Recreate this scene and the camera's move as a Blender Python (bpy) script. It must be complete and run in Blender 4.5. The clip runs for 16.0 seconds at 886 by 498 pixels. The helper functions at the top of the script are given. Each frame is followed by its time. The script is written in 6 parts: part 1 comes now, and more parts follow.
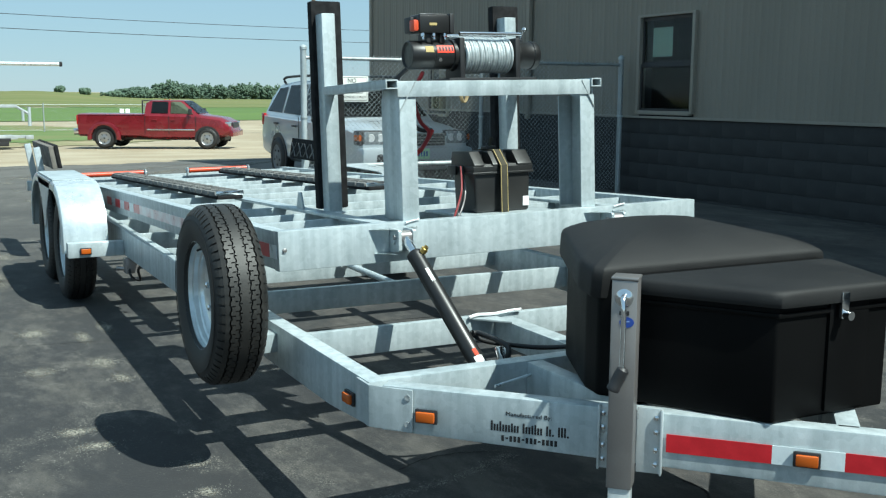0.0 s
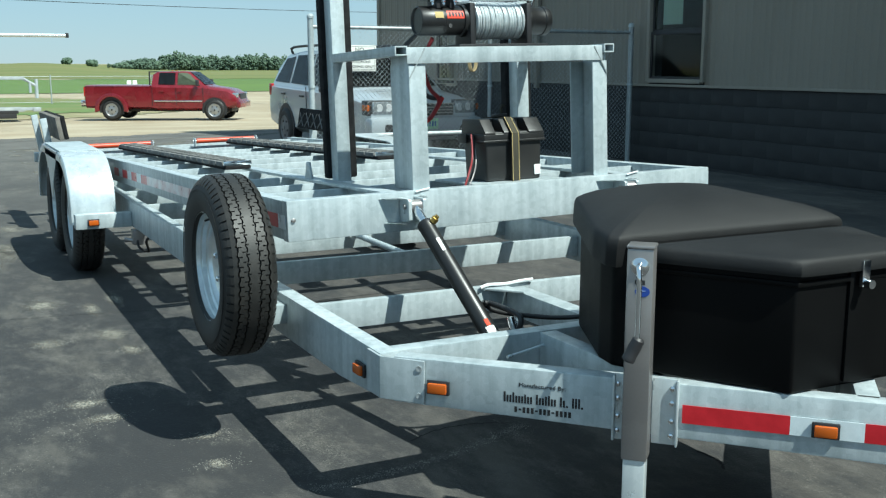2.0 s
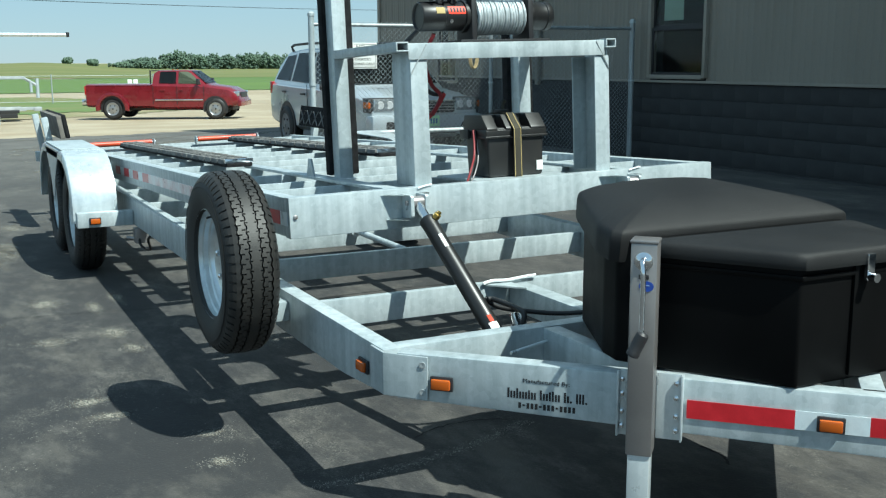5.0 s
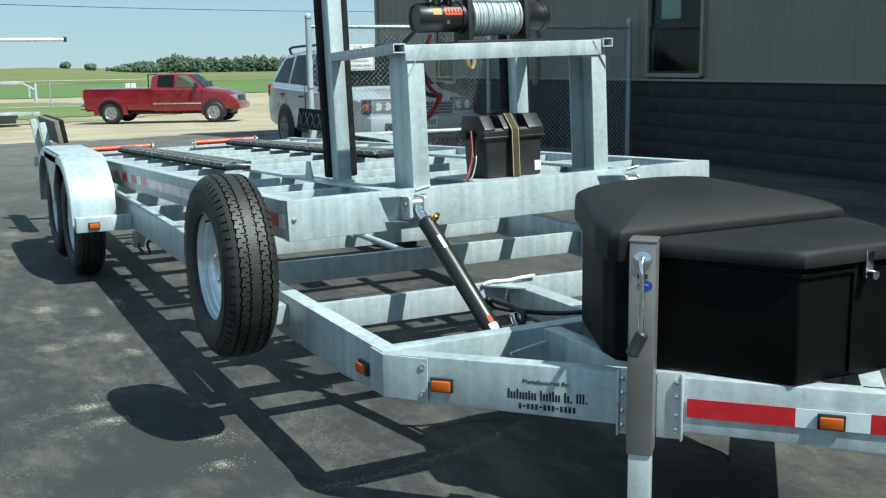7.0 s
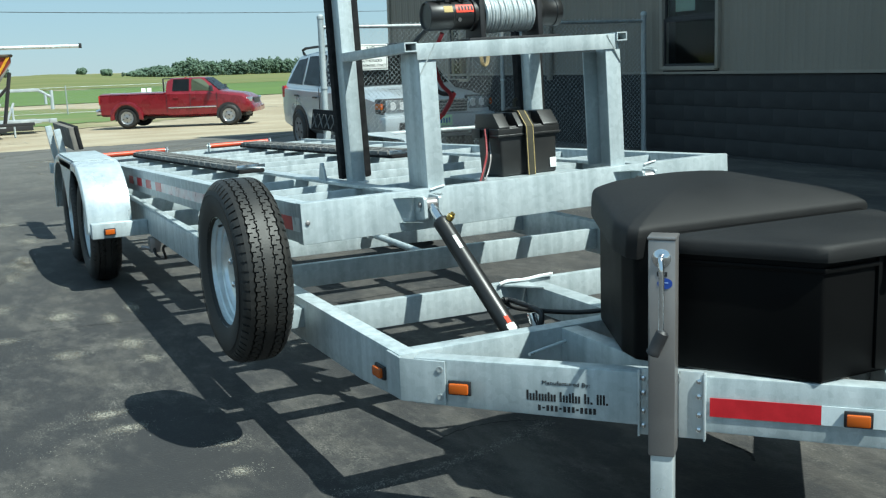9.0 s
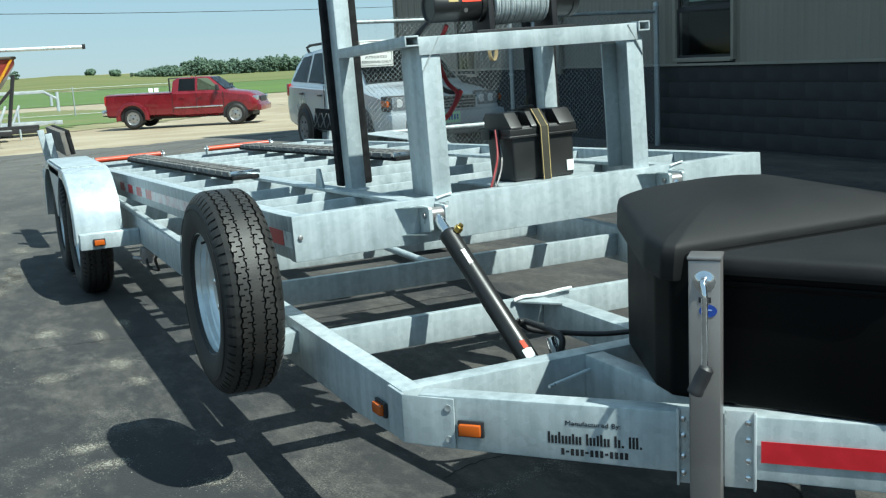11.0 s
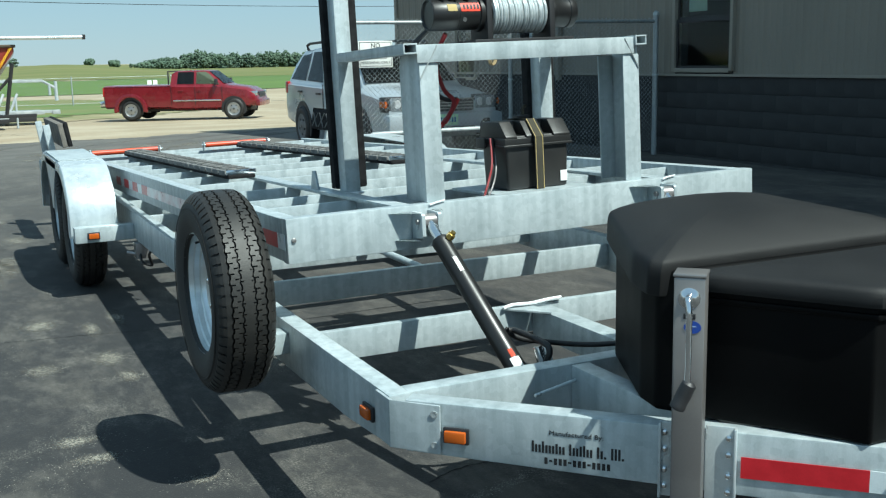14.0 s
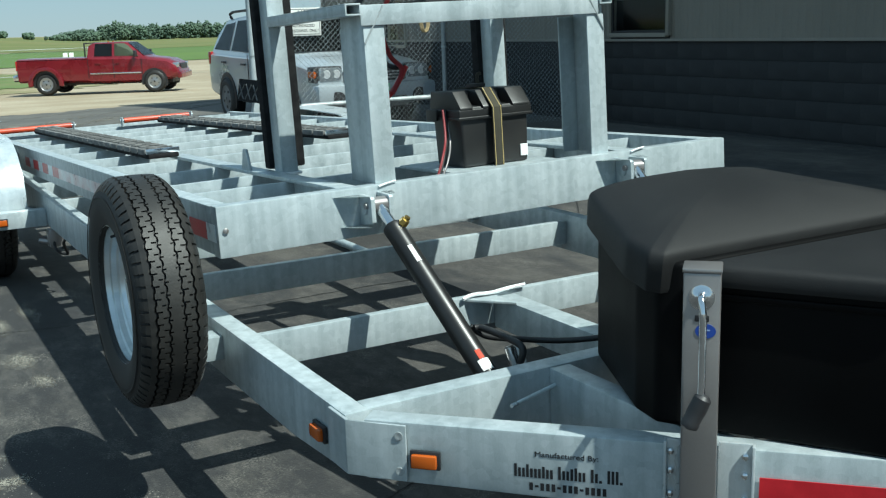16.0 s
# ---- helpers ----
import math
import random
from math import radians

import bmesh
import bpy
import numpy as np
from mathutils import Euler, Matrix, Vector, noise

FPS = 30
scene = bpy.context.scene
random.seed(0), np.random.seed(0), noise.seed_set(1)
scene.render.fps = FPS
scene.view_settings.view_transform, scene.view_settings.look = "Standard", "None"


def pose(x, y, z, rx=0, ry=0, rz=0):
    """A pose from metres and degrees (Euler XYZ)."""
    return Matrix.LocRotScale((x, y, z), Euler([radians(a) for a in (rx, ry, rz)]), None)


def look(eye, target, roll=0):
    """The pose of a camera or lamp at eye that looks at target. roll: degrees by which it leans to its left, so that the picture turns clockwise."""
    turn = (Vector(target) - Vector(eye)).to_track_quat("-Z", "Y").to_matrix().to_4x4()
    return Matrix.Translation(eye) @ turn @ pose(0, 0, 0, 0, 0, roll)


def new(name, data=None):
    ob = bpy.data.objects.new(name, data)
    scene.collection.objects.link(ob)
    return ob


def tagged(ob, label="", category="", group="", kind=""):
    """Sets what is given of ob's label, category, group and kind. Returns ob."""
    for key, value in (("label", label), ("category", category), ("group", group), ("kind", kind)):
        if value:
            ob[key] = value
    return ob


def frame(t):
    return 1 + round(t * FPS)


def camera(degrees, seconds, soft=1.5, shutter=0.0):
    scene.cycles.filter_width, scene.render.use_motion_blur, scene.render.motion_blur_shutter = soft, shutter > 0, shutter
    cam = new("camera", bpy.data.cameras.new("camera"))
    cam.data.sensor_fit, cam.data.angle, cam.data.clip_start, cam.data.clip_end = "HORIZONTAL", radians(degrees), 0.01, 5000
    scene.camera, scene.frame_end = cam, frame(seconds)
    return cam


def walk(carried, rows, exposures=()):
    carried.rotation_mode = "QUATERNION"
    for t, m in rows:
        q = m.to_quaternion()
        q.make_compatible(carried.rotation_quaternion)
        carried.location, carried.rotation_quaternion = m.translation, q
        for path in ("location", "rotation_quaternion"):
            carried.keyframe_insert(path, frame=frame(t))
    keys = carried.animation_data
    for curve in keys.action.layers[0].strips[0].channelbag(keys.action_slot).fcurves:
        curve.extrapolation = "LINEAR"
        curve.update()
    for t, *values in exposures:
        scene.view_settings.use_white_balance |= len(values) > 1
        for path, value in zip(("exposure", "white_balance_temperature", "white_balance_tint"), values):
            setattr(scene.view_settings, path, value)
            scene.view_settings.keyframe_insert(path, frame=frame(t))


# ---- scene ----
cam = camera(46.5, 16.0, soft=1.25)
PATH = [
    (0, (-1.175, -2.732, 1.343), (-0.258, -0.98, 1.046), 0.4),
    (0.5, (-1.163, -2.711, 1.341), (-0.262, -0.955, 1.019), -0.1),
    (1, (-1.161, -2.707, 1.338), (-0.26, -0.949, 1.019), -0.0),
    (1.5, (-1.164, -2.701, 1.334), (-0.27, -0.942, 1.008), 0.2),
    (2, (-1.16, -2.684, 1.33), (-0.261, -0.932, 0.977), 0.1),
    (2.5, (-1.162, -2.682, 1.329), (-0.295, -0.916, 0.972), -0.6),
    (3, (-1.161, -2.675, 1.328), (-0.286, -0.91, 0.98), -0.6),
    (3.5, (-1.161, -2.666, 1.329), (-0.274, -0.906, 0.991), 0.0),
    (4, (-1.159, -2.669, 1.322), (-0.264, -0.917, 0.962), -0.1),
    (6.5, (-1.161, -2.679, 1.326), (-0.27, -0.924, 0.973), -0.5),
    (7, (-1.157, -2.677, 1.325), (-0.261, -0.925, 0.969), -0.8),
    (7.5, (-1.16, -2.683, 1.327), (-0.258, -0.932, 0.978), -0.6),
    (8, (-1.158, -2.683, 1.326), (-0.26, -0.93, 0.975), -1.4),
    (8.5, (-1.155, -2.68, 1.326), (-0.278, -0.918, 0.971), -1.7),
    (11, (-0.96, -2.32, 1.324), (-0.114, -0.545, 0.957), -3.0),
    (11.5, (-0.955, -2.308, 1.341), (-0.092, -0.532, 1.023), -1.1),
    (12, (-0.982, -2.364, 1.355), (-0.131, -0.571, 1.105), -0.7),
    (12.5, (-0.986, -2.394, 1.357), (-0.161, -0.588, 1.12), -0.8),
    (13, (-0.974, -2.402, 1.355), (-0.124, -0.611, 1.091), -0.6),
    (13.5, (-0.969, -2.383, 1.351), (-0.138, -0.589, 1.049), -1.2),
    (14, (-0.965, -2.35, 1.349), (-0.109, -0.58, 0.983), -1.2),
    (14.5, (-0.954, -2.258, 1.352), (-0.044, -0.513, 0.995), -1.4),
    (15, (-0.953, -2.175, 1.345), (0.0, -0.453, 0.987), -1.7),
    (15.5, (-0.947, -2.092, 1.327), (0.022, -0.397, 0.897), -2.3),
    (16, (-0.857, -1.977, 1.33), (0.112, -0.28, 0.903), -1.8),
]
walk(cam, [(t, look(eye, target, roll)) for t, eye, target, roll in PATH],
     exposures=[(0, 0.69, 5870, -5), (8.5, 0.67, 5870, -5), (12.5, 0.69, 5870, -5), (14, 0.59, 5870, -5), (16, 0.45, 5870, -5)])


# ---- light ----
SUN = Vector((0.180, -0.402, 0.62)).normalized()
world = bpy.data.worlds.new("sky")
scene.world = world
world.use_nodes = True
wn = world.node_tree
sky = wn.nodes.new("ShaderNodeTexSky")
sky.sky_type = "NISHITA"
sky.sun_disc = False
sky.sun_elevation = math.asin(SUN.z)
sky.sun_rotation = math.atan2(SUN.x, SUN.y)
sky.air_density, sky.dust_density, sky.ozone_density = 1.0, 0.05, 3.0
wn.nodes["Background"].inputs[1].default_value = 0.067
haze = wn.nodes.new("ShaderNodeMixRGB")  # summer haze over the whole sky
haze.inputs[0].default_value = 0.74
haze.inputs[2].default_value = (3.9, 5.25, 6.5, 1)
wn.links.new(sky.outputs[0], haze.inputs[1])
wn.links.new(haze.outputs[0], wn.nodes["Background"].inputs[0])
sun_data = bpy.data.lights.new("sun", "SUN")
sun_data.energy, sun_data.angle, sun_data.color = 5.0, radians(0.55), (1.0, 0.95, 0.87)
sun = new("sun", sun_data)
sun.matrix_world = look((0, 0, 30), Vector((0, 0, 30)) - SUN)


# ---- materials ----
def material(name, colour, rough=0.6, metal=0.0, spread=0.12, scale=6.0, fine=90.0, bump=0.15, second=None,
             stretch=(1, 1, 1), coat=0.0, spec=0.5, tone=0.0, grain=0.12, blotch=(0.42, 0.62)):
    """Noise at two scales over a base colour, with a little relief. second: the colour of the stains."""
    m = bpy.data.materials.new(name)
    m.use_nodes = True
    nt = m.node_tree
    n, l = nt.nodes, nt.links
    b = n["Principled BSDF"]
    co = n.new("ShaderNodeTexCoord")
    mp = n.new("ShaderNodeMapping")
    mp.inputs["Scale"].default_value = stretch
    l.new(co.outputs["Object"], mp.inputs[0])
    big, small = n.new("ShaderNodeTexNoise"), n.new("ShaderNodeTexNoise")
    big.inputs["Scale"].default_value, small.inputs["Scale"].default_value = scale, fine
    big.inputs["Detail"].default_value, small.inputs["Detail"].default_value = 6, 3
    for t in (big, small):
        l.new(mp.outputs[0], t.inputs["Vector"])
    ramp = n.new("ShaderNodeValToRGB")
    ramp.color_ramp.elements[0].position, ramp.color_ramp.elements[1].position = blotch
    dark = second or tuple(c * (1 - spread * 2) for c in colour)
    ramp.color_ramp.elements[0].color = (*dark, 1)
    ramp.color_ramp.elements[1].color = (*colour, 1)
    l.new(big.outputs["Fac"], ramp.inputs[0])
    mix = n.new("ShaderNodeMixRGB")
    mix.blend_type = "OVERLAY"
    mix.inputs[0].default_value = grain
    l.new(ramp.outputs[0], mix.inputs[1])
    l.new(small.outputs["Fac"], mix.inputs[2])
    last = mix.outputs[0]
    if tone:
        info = n.new("ShaderNodeObjectInfo")
        hsv = n.new("ShaderNodeHueSaturation")
        ma = n.new("ShaderNodeMapRange")
        ma.inputs["To Min"].default_value, ma.inputs["To Max"].default_value = 1 - tone, 1 + tone
        l.new(info.outputs["Random"], ma.inputs[0])
        l.new(ma.outputs[0], hsv.inputs["Value"])
        l.new(last, hsv.inputs["Color"])
        last = hsv.outputs[0]
    l.new(last, b.inputs["Base Color"])
    rr = n.new("ShaderNodeMapRange")
    rr.inputs["To Min"].default_value, rr.inputs["To Max"].default_value = max(0.03, rough - 0.12), min(1, rough + 0.12)
    l.new(big.outputs["Fac"], rr.inputs[0])
    l.new(rr.outputs[0], b.inputs["Roughness"])
    b.inputs["Metallic"].default_value = metal
    b.inputs["Specular IOR Level"].default_value = spec
    b.inputs["Coat Weight"].default_value = coat
    if bump:
        bp = n.new("ShaderNodeBump")
        bp.inputs["Strength"].default_value, bp.inputs["Distance"].default_value = bump, 0.004
        l.new(small.outputs["Fac"], bp.inputs["Height"])
        l.new(bp.outputs[0], b.inputs["Normal"])
    return m


def plain(name, colour, rough=0.5, metal=0.0, glow=0.0, trans=0.0, alpha=1.0):
    m = bpy.data.materials.new(name)
    m.use_nodes = True
    b = m.node_tree.nodes["Principled BSDF"]
    b.inputs["Base Color"].default_value = (*colour, 1)
    b.inputs["Roughness"].default_value, b.inputs["Metallic"].default_value = rough, metal
    b.inputs["Transmission Weight"].default_value = trans
    b.inputs["Alpha"].default_value = alpha
    if glow:
        b.inputs["Emission Color"].default_value, b.inputs["Emission Strength"].default_value = (*colour, 1), glow
    return m


def galvanised(name, base, stain, metal, rough):
    """Hot-dip zinc: spangle cells, long drips and dull white patches."""
    m = material(name, base, rough, metal, second=stain, scale=4.0, fine=260, bump=0.05, stretch=(1.6, 1.6, 0.8), grain=0.1,
                 blotch=(0.3, 0.7))
    nt = m.node_tree
    n, l = nt.nodes, nt.links
    b = n["Principled BSDF"]
    co = n.new("ShaderNodeTexCoord")
    vor = n.new("ShaderNodeTexVoronoi")
    vor.inputs["Scale"].default_value = 55
    l.new(co.outputs["Object"], vor.inputs["Vector"])
    mp = n.new("ShaderNodeMapping")
    mp.inputs["Scale"].default_value = (24, 24, 0.9)
    l.new(co.outputs["Object"], mp.inputs[0])
    drip = n.new("ShaderNodeTexNoise")
    drip.inputs["Scale"].default_value, drip.inputs["Detail"].default_value = 1.0, 4
    l.new(mp.outputs[0], drip.inputs["Vector"])
    edge = n.new("ShaderNodeMapRange")
    edge.inputs[1].default_value, edge.inputs[2].default_value = 0.34, 0.66
    edge.inputs[3].default_value, edge.inputs[4].default_value = 0.22, 0.82
    l.new(drip.outputs["Fac"], edge.inputs[0])
    old = b.inputs["Base Color"].links[0].from_socket
    m1, m2 = n.new("ShaderNodeMixRGB"), n.new("ShaderNodeMixRGB")
    m1.blend_type = m2.blend_type = "SOFT_LIGHT"
    m1.inputs[0].default_value, m2.inputs[0].default_value = 0.18, 0.42
    l.new(old, m1.inputs[1])
    grey = n.new("ShaderNodeRGBToBW")
    l.new(vor.outputs["Color"], grey.inputs[0])
    l.new(grey.outputs[0], m1.inputs[2])
    l.new(m1.outputs[0], m2.inputs[1])
    l.new(edge.outputs[0], m2.inputs[2])
    bw = n.new("ShaderNodeHueSaturation")
    bw.inputs["Saturation"].default_value = 0.75
    l.new(m2.outputs[0], bw.inputs["Color"])
    l.new(bw.outputs[0], b.inputs["Base Color"])
    return m


ZINC = galvanised("galvanised_steel", (0.435, 0.503, 0.528), (0.350, 0.418, 0.444), 0.26, 0.42)
OLDZINC = galvanised("weathered_zinc", (0.36, 0.40, 0.41), (0.26, 0.29, 0.30), 0.25, 0.5)
BRIGHT = galvanised("bright_zinc", (0.64, 0.71, 0.735), (0.52, 0.59, 0.615), 0.45, 0.30)
RIMZINC = galvanised("polished_zinc", (0.80, 0.86, 0.88), (0.6, 0.67, 0.7), 0.85, 0.3)
JACK = material("zinc_plate", (0.38, 0.36, 0.352), 0.36, 0.7, second=(0.28, 0.265, 0.262), scale=3, fine=200, bump=0.02, grain=0.05)
CHROME = plain("chrome", (0.75, 0.76, 0.78), 0.16, 1.0)
RUBBER = material("tyre_rubber", (0.022, 0.021, 0.020), 0.62, second=(0.015, 0.015, 0.015), scale=8, fine=120, bump=0.1)
TREAD = material("tyre_tread", (0.022, 0.0205, 0.0185), 0.55, second=(0.0135, 0.013, 0.012), scale=14, fine=160, bump=0.15)
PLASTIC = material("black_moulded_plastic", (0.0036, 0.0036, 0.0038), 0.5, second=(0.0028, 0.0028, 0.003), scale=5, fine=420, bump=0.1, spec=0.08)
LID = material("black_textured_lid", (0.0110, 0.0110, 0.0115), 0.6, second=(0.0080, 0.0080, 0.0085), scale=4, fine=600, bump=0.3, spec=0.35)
BATTERY = material("black_battery_box", (0.020, 0.019, 0.018), 0.42, second=(0.014, 0.014, 0.014), scale=6, fine=400, bump=0.08)
BLACKPAINT = material("black_gloss_paint", (0.009, 0.009, 0.010), 0.38, second=(0.013, 0.013, 0.013), scale=9, fine=200, bump=0.03)
CARPET = material("black_carpet", (0.012, 0.012, 0.013), 0.97, second=(0.02, 0.02, 0.021), scale=30, fine=700, bump=0.5, spec=0.15)
STRAP = material("webbing_strap", (0.05, 0.045, 0.03), 0.9, scale=20, fine=500, bump=0.4)
GOLD = plain("yellow_stitch", (0.42, 0.32, 0.13), 0.7)
BRASS = plain("brass", (0.75, 0.55, 0.18), 0.32, 1.0)
RED_TAPE = material("red_reflective_tape", (0.50, 0.016, 0.026), 0.32, second=(0.42, 0.012, 0.02), scale=20, fine=300, bump=0.02)
WHITE_TAPE = material("white_reflective_tape", (0.66, 0.72, 0.74), 0.3, second=(0.58, 0.64, 0.66), scale=20, fine=300, bump=0.02)
WORN_TAPE = material("worn_reflective_tape", (0.74, 0.70, 0.69), 0.3, second=(0.6, 0.42, 0.41), scale=8, fine=300, bump=0.02)
AMBER = plain("amber_lens", (0.43, 0.088, 0.008), 0.2)
INK = plain("black_ink", (0.01, 0.01, 0.012), 0.6)
WHITE = material("white_paint", (0.78, 0.78, 0.76), 0.5, second=(0.66, 0.66, 0.64), scale=5, bump=0.03)
WELD = material("white_weld", (0.85, 0.87, 0.87), 0.5, second=(0.7, 0.72, 0.72), scale=30, fine=200, bump=0.5)
ORANGE = material("orange_plastic", (0.60, 0.075, 0.025), 0.4, second=(0.45, 0.06, 0.03), scale=9, bump=0.03)
REDCABLE = plain("red_cable", (0.42, 0.016, 0.018), 0.45)
BLACKCABLE = plain("black_cable", (0.012, 0.012, 0.013), 0.45)
ROPE = material("wire_rope", (0.60, 0.64, 0.65), 0.42, 0.45, second=(0.50, 0.54, 0.55), scale=40, fine=500, bump=0.3)
SIGNWHITE = material("sign_face", (0.76, 0.77, 0.74), 0.45, second=(0.68, 0.69, 0.66), scale=6, bump=0.02)
WOODEND = material("weathered_board", (0.17, 0.155, 0.135), 0.9, second=(0.11, 0.10, 0.09), scale=12, fine=200, bump=0.4)
SIDING = material("taupe_metal_siding", (0.225, 0.203, 0.168), 0.65, second=(0.205, 0.185, 0.152), scale=1.2, fine=140, bump=0.04, stretch=(1, 1, 0.3))
TRIM = material("taupe_trim", (0.27, 0.245, 0.205), 0.6, second=(0.235, 0.215, 0.18), scale=2, bump=0.03)
BLOCK = material("dark_painted_block", (0.040, 0.040, 0.041), 0.8, second=(0.022, 0.0225, 0.0235), scale=1.6, fine=60, bump=0.8, stretch=(1, 0.8, 2.2), grain=0.3)
MORTAR = material("dark_mortar", (0.028, 0.029, 0.031), 0.9, scale=6, fine=150, bump=0.5)
GLASS = plain("window_glass", (0.9, 0.95, 0.95), 0.02, trans=1.0)
GLASS.node_tree.nodes["Principled BSDF"].inputs["IOR"].default_value = 1.2
SILVER = material("silver_car_paint", (0.43, 0.475, 0.51), 0.30, 0.3, second=(0.40, 0.445, 0.48), scale=2, bump=0.0, coat=0.6, grain=0.03)
REDPAINT = material("red_car_paint", (0.185, 0.008, 0.016), 0.28, 0.15, second=(0.155, 0.006, 0.012), scale=2, bump=0.0, coat=0.7, grain=0.03)
DARKGLASS = plain("tinted_glass", (0.015, 0.018, 0.02), 0.06)
CLEARLENS = plain("clear_lens", (0.42, 0.46, 0.49), 0.12, 0.7)
ALLOY = plain("silver_wheel", (0.60, 0.61, 0.62), 0.35, 0.4)
PAD = material("dusty_rubber", (0.185, 0.185, 0.18), 0.85, second=(0.11, 0.11, 0.108), scale=14, fine=200, bump=0.3)
TINTED = plain("green_reflection", (0.30, 0.42, 0.37), 0.5, trans=0.8)
TRIMBLACK = plain("black_trim", (0.018, 0.018, 0.02), 0.5)
HULL = material("red_hull_paint", (0.25, 0.035, 0.026), 0.45, second=(0.18, 0.03, 0.024), scale=3, bump=0.02)
HULLGREY = material("grey_hull_paint", (0.42, 0.42, 0.41), 0.5, scale=3, bump=0.02)
YELLOWSTRAP = plain("yellow_webbing", (0.75, 0.42, 0.03), 0.6)
BARK = material("bark", (0.09, 0.07, 0.05), 0.9, scale=5, bump=0.5)
# far foliage: distance haze is put into the colour, paler and bluer
HAZYLEAF = material("hazed_leaves", (0.100, 0.142, 0.096), 1.0, second=(0.080, 0.116, 0.086), scale=0.07, fine=1.5, bump=0.0, spec=0.1)
GRASS = material("mown_grass", (0.098, 0.150, 0.036), 0.9, second=(0.150, 0.150, 0.052), scale=0.18, fine=9, bump=0.3)
FIELD = material("green_field", (0.090, 0.146, 0.024), 0.9, second=(0.072, 0.120, 0.022), scale=0.03, fine=0.7, bump=0.2, stretch=(0.4, 2, 1))
CROP = material("ripe_crop_field", (0.108, 0.128, 0.030), 0.9, second=(0.150, 0.145, 0.044), scale=0.02, fine=0.5, bump=0.2, stretch=(0.3, 1.5, 1))
GRAVEL = material("pale_gravel", (0.36, 0.305, 0.215), 0.95, second=(0.285, 0.230, 0.152), scale=0.35, fine=14, bump=0.5, grain=0.3)
TAN = material("dry_soil", (0.29, 0.232, 0.14), 0.95, second=(0.20, 0.185, 0.088), scale=0.3, fine=10, bump=0.4, grain=0.3)

# ---- mesh tools ----
def cuboid(bm, x0, x1, y0, y1, z0, z1, bev=0.0):
    r = bmesh.ops.create_cube(bm, size=1, matrix=Matrix.Translation(((x0 + x1) / 2, (y0 + y1) / 2, (z0 + z1) / 2)) @ Matrix.Diagonal((abs(x1 - x0), abs(y1 - y0), abs(z1 - z0), 1)))
    if bev:
        edges = list({e for v in r["verts"] for e in v.link_edges})
        bmesh.ops.bevel(bm, geom=edges, offset=bev, segments=2, profile=0.6, affect="EDGES")
    return r["verts"]


def block(x0, x1, y0, y1, z0, z1, bev=0.004):
    bm = bmesh.new()
    cuboid(bm, x0, x1, y0, y1, z0, z1, bev)
    return bm


def beam(p, q, width, z0, z1, bev=0.004):
    """A straight member in plan from p to q, width across, between two heights."""
    p, q = Vector(p), Vector(q)
    d = q - p
    bm = block(0, d.length, -width / 2, width / 2, z0, z1, bev)
    bm.transform(Matrix.Translation((*p, 0)) @ Matrix.Rotation(math.atan2(d.y, d.x), 4, "Z"))
    return bm


def prism(bm, pts, z0, z1, bev=0.0, shrink=0.0):
    """A plan outline raised from z0 to z1; the top may be drawn in."""
    c = sum((Vector(p) for p in pts), Vector((0, 0))) / len(pts)
    lo = [bm.verts.new((*p, z0)) for p in pts]
    hi = [bm.verts.new((*(Vector(p) + (c - Vector(p)) * shrink), z1)) for p in pts]
    n = len(pts)
    faces = [bm.faces.new(lo[::-1]), bm.faces.new(hi)]
    faces += [bm.faces.new((lo[i], lo[(i + 1) % n], hi[(i + 1) % n], hi[i])) for i in range(n)]
    bmesh.ops.recalc_face_normals(bm, faces=faces)
    if bev:
        bmesh.ops.bevel(bm, geom=list({e for f in faces for e in f.edges}), offset=bev, segments=3, profile=0.6, affect="EDGES")


def lathe(bm, profile, seg=32, closed=False, caps=True):
    """Turns (radius, height) pairs round the z axis."""
    rings = [[bm.verts.new((r * math.cos(2 * math.pi * k / seg), r * math.sin(2 * math.pi * k / seg), h)) for k in range(seg)] for r, h in profile]
    pairs = list(zip(rings, rings[1:])) + ([(rings[-1], rings[0])] if closed else [])
    for a, b in pairs:
        for k in range(seg):
            bm.faces.new((a[k], a[(k + 1) % seg], b[(k + 1) % seg], b[k]))
    if not closed:
        if caps:
            bm.faces.new(rings[0][::-1])
            bm.faces.new(rings[-1])


def turned(profile, seg=32, axis=(0, 0, 1), at=(0, 0, 0), closed=False):
    bm = bmesh.new()
    lathe(bm, profile, seg, closed)
    bmesh.ops.recalc_face_normals(bm, faces=bm.faces)
    bm.transform(Matrix.Translation(at) @ Vector(axis).to_track_quat("Z", "Y").to_matrix().to_4x4())
    return bm


def rod(bm, p, q, r, seg=12, r2=None):
    p, q = Vector(p), Vector(q)
    d = q - p
    m = Matrix.Translation((p + q) / 2) @ d.to_track_quat("Z", "Y").to_matrix().to_4x4()
    bmesh.ops.create_cone(bm, cap_ends=True, segments=seg, radius1=r, radius2=r if r2 is None else r2, depth=d.length, matrix=m)


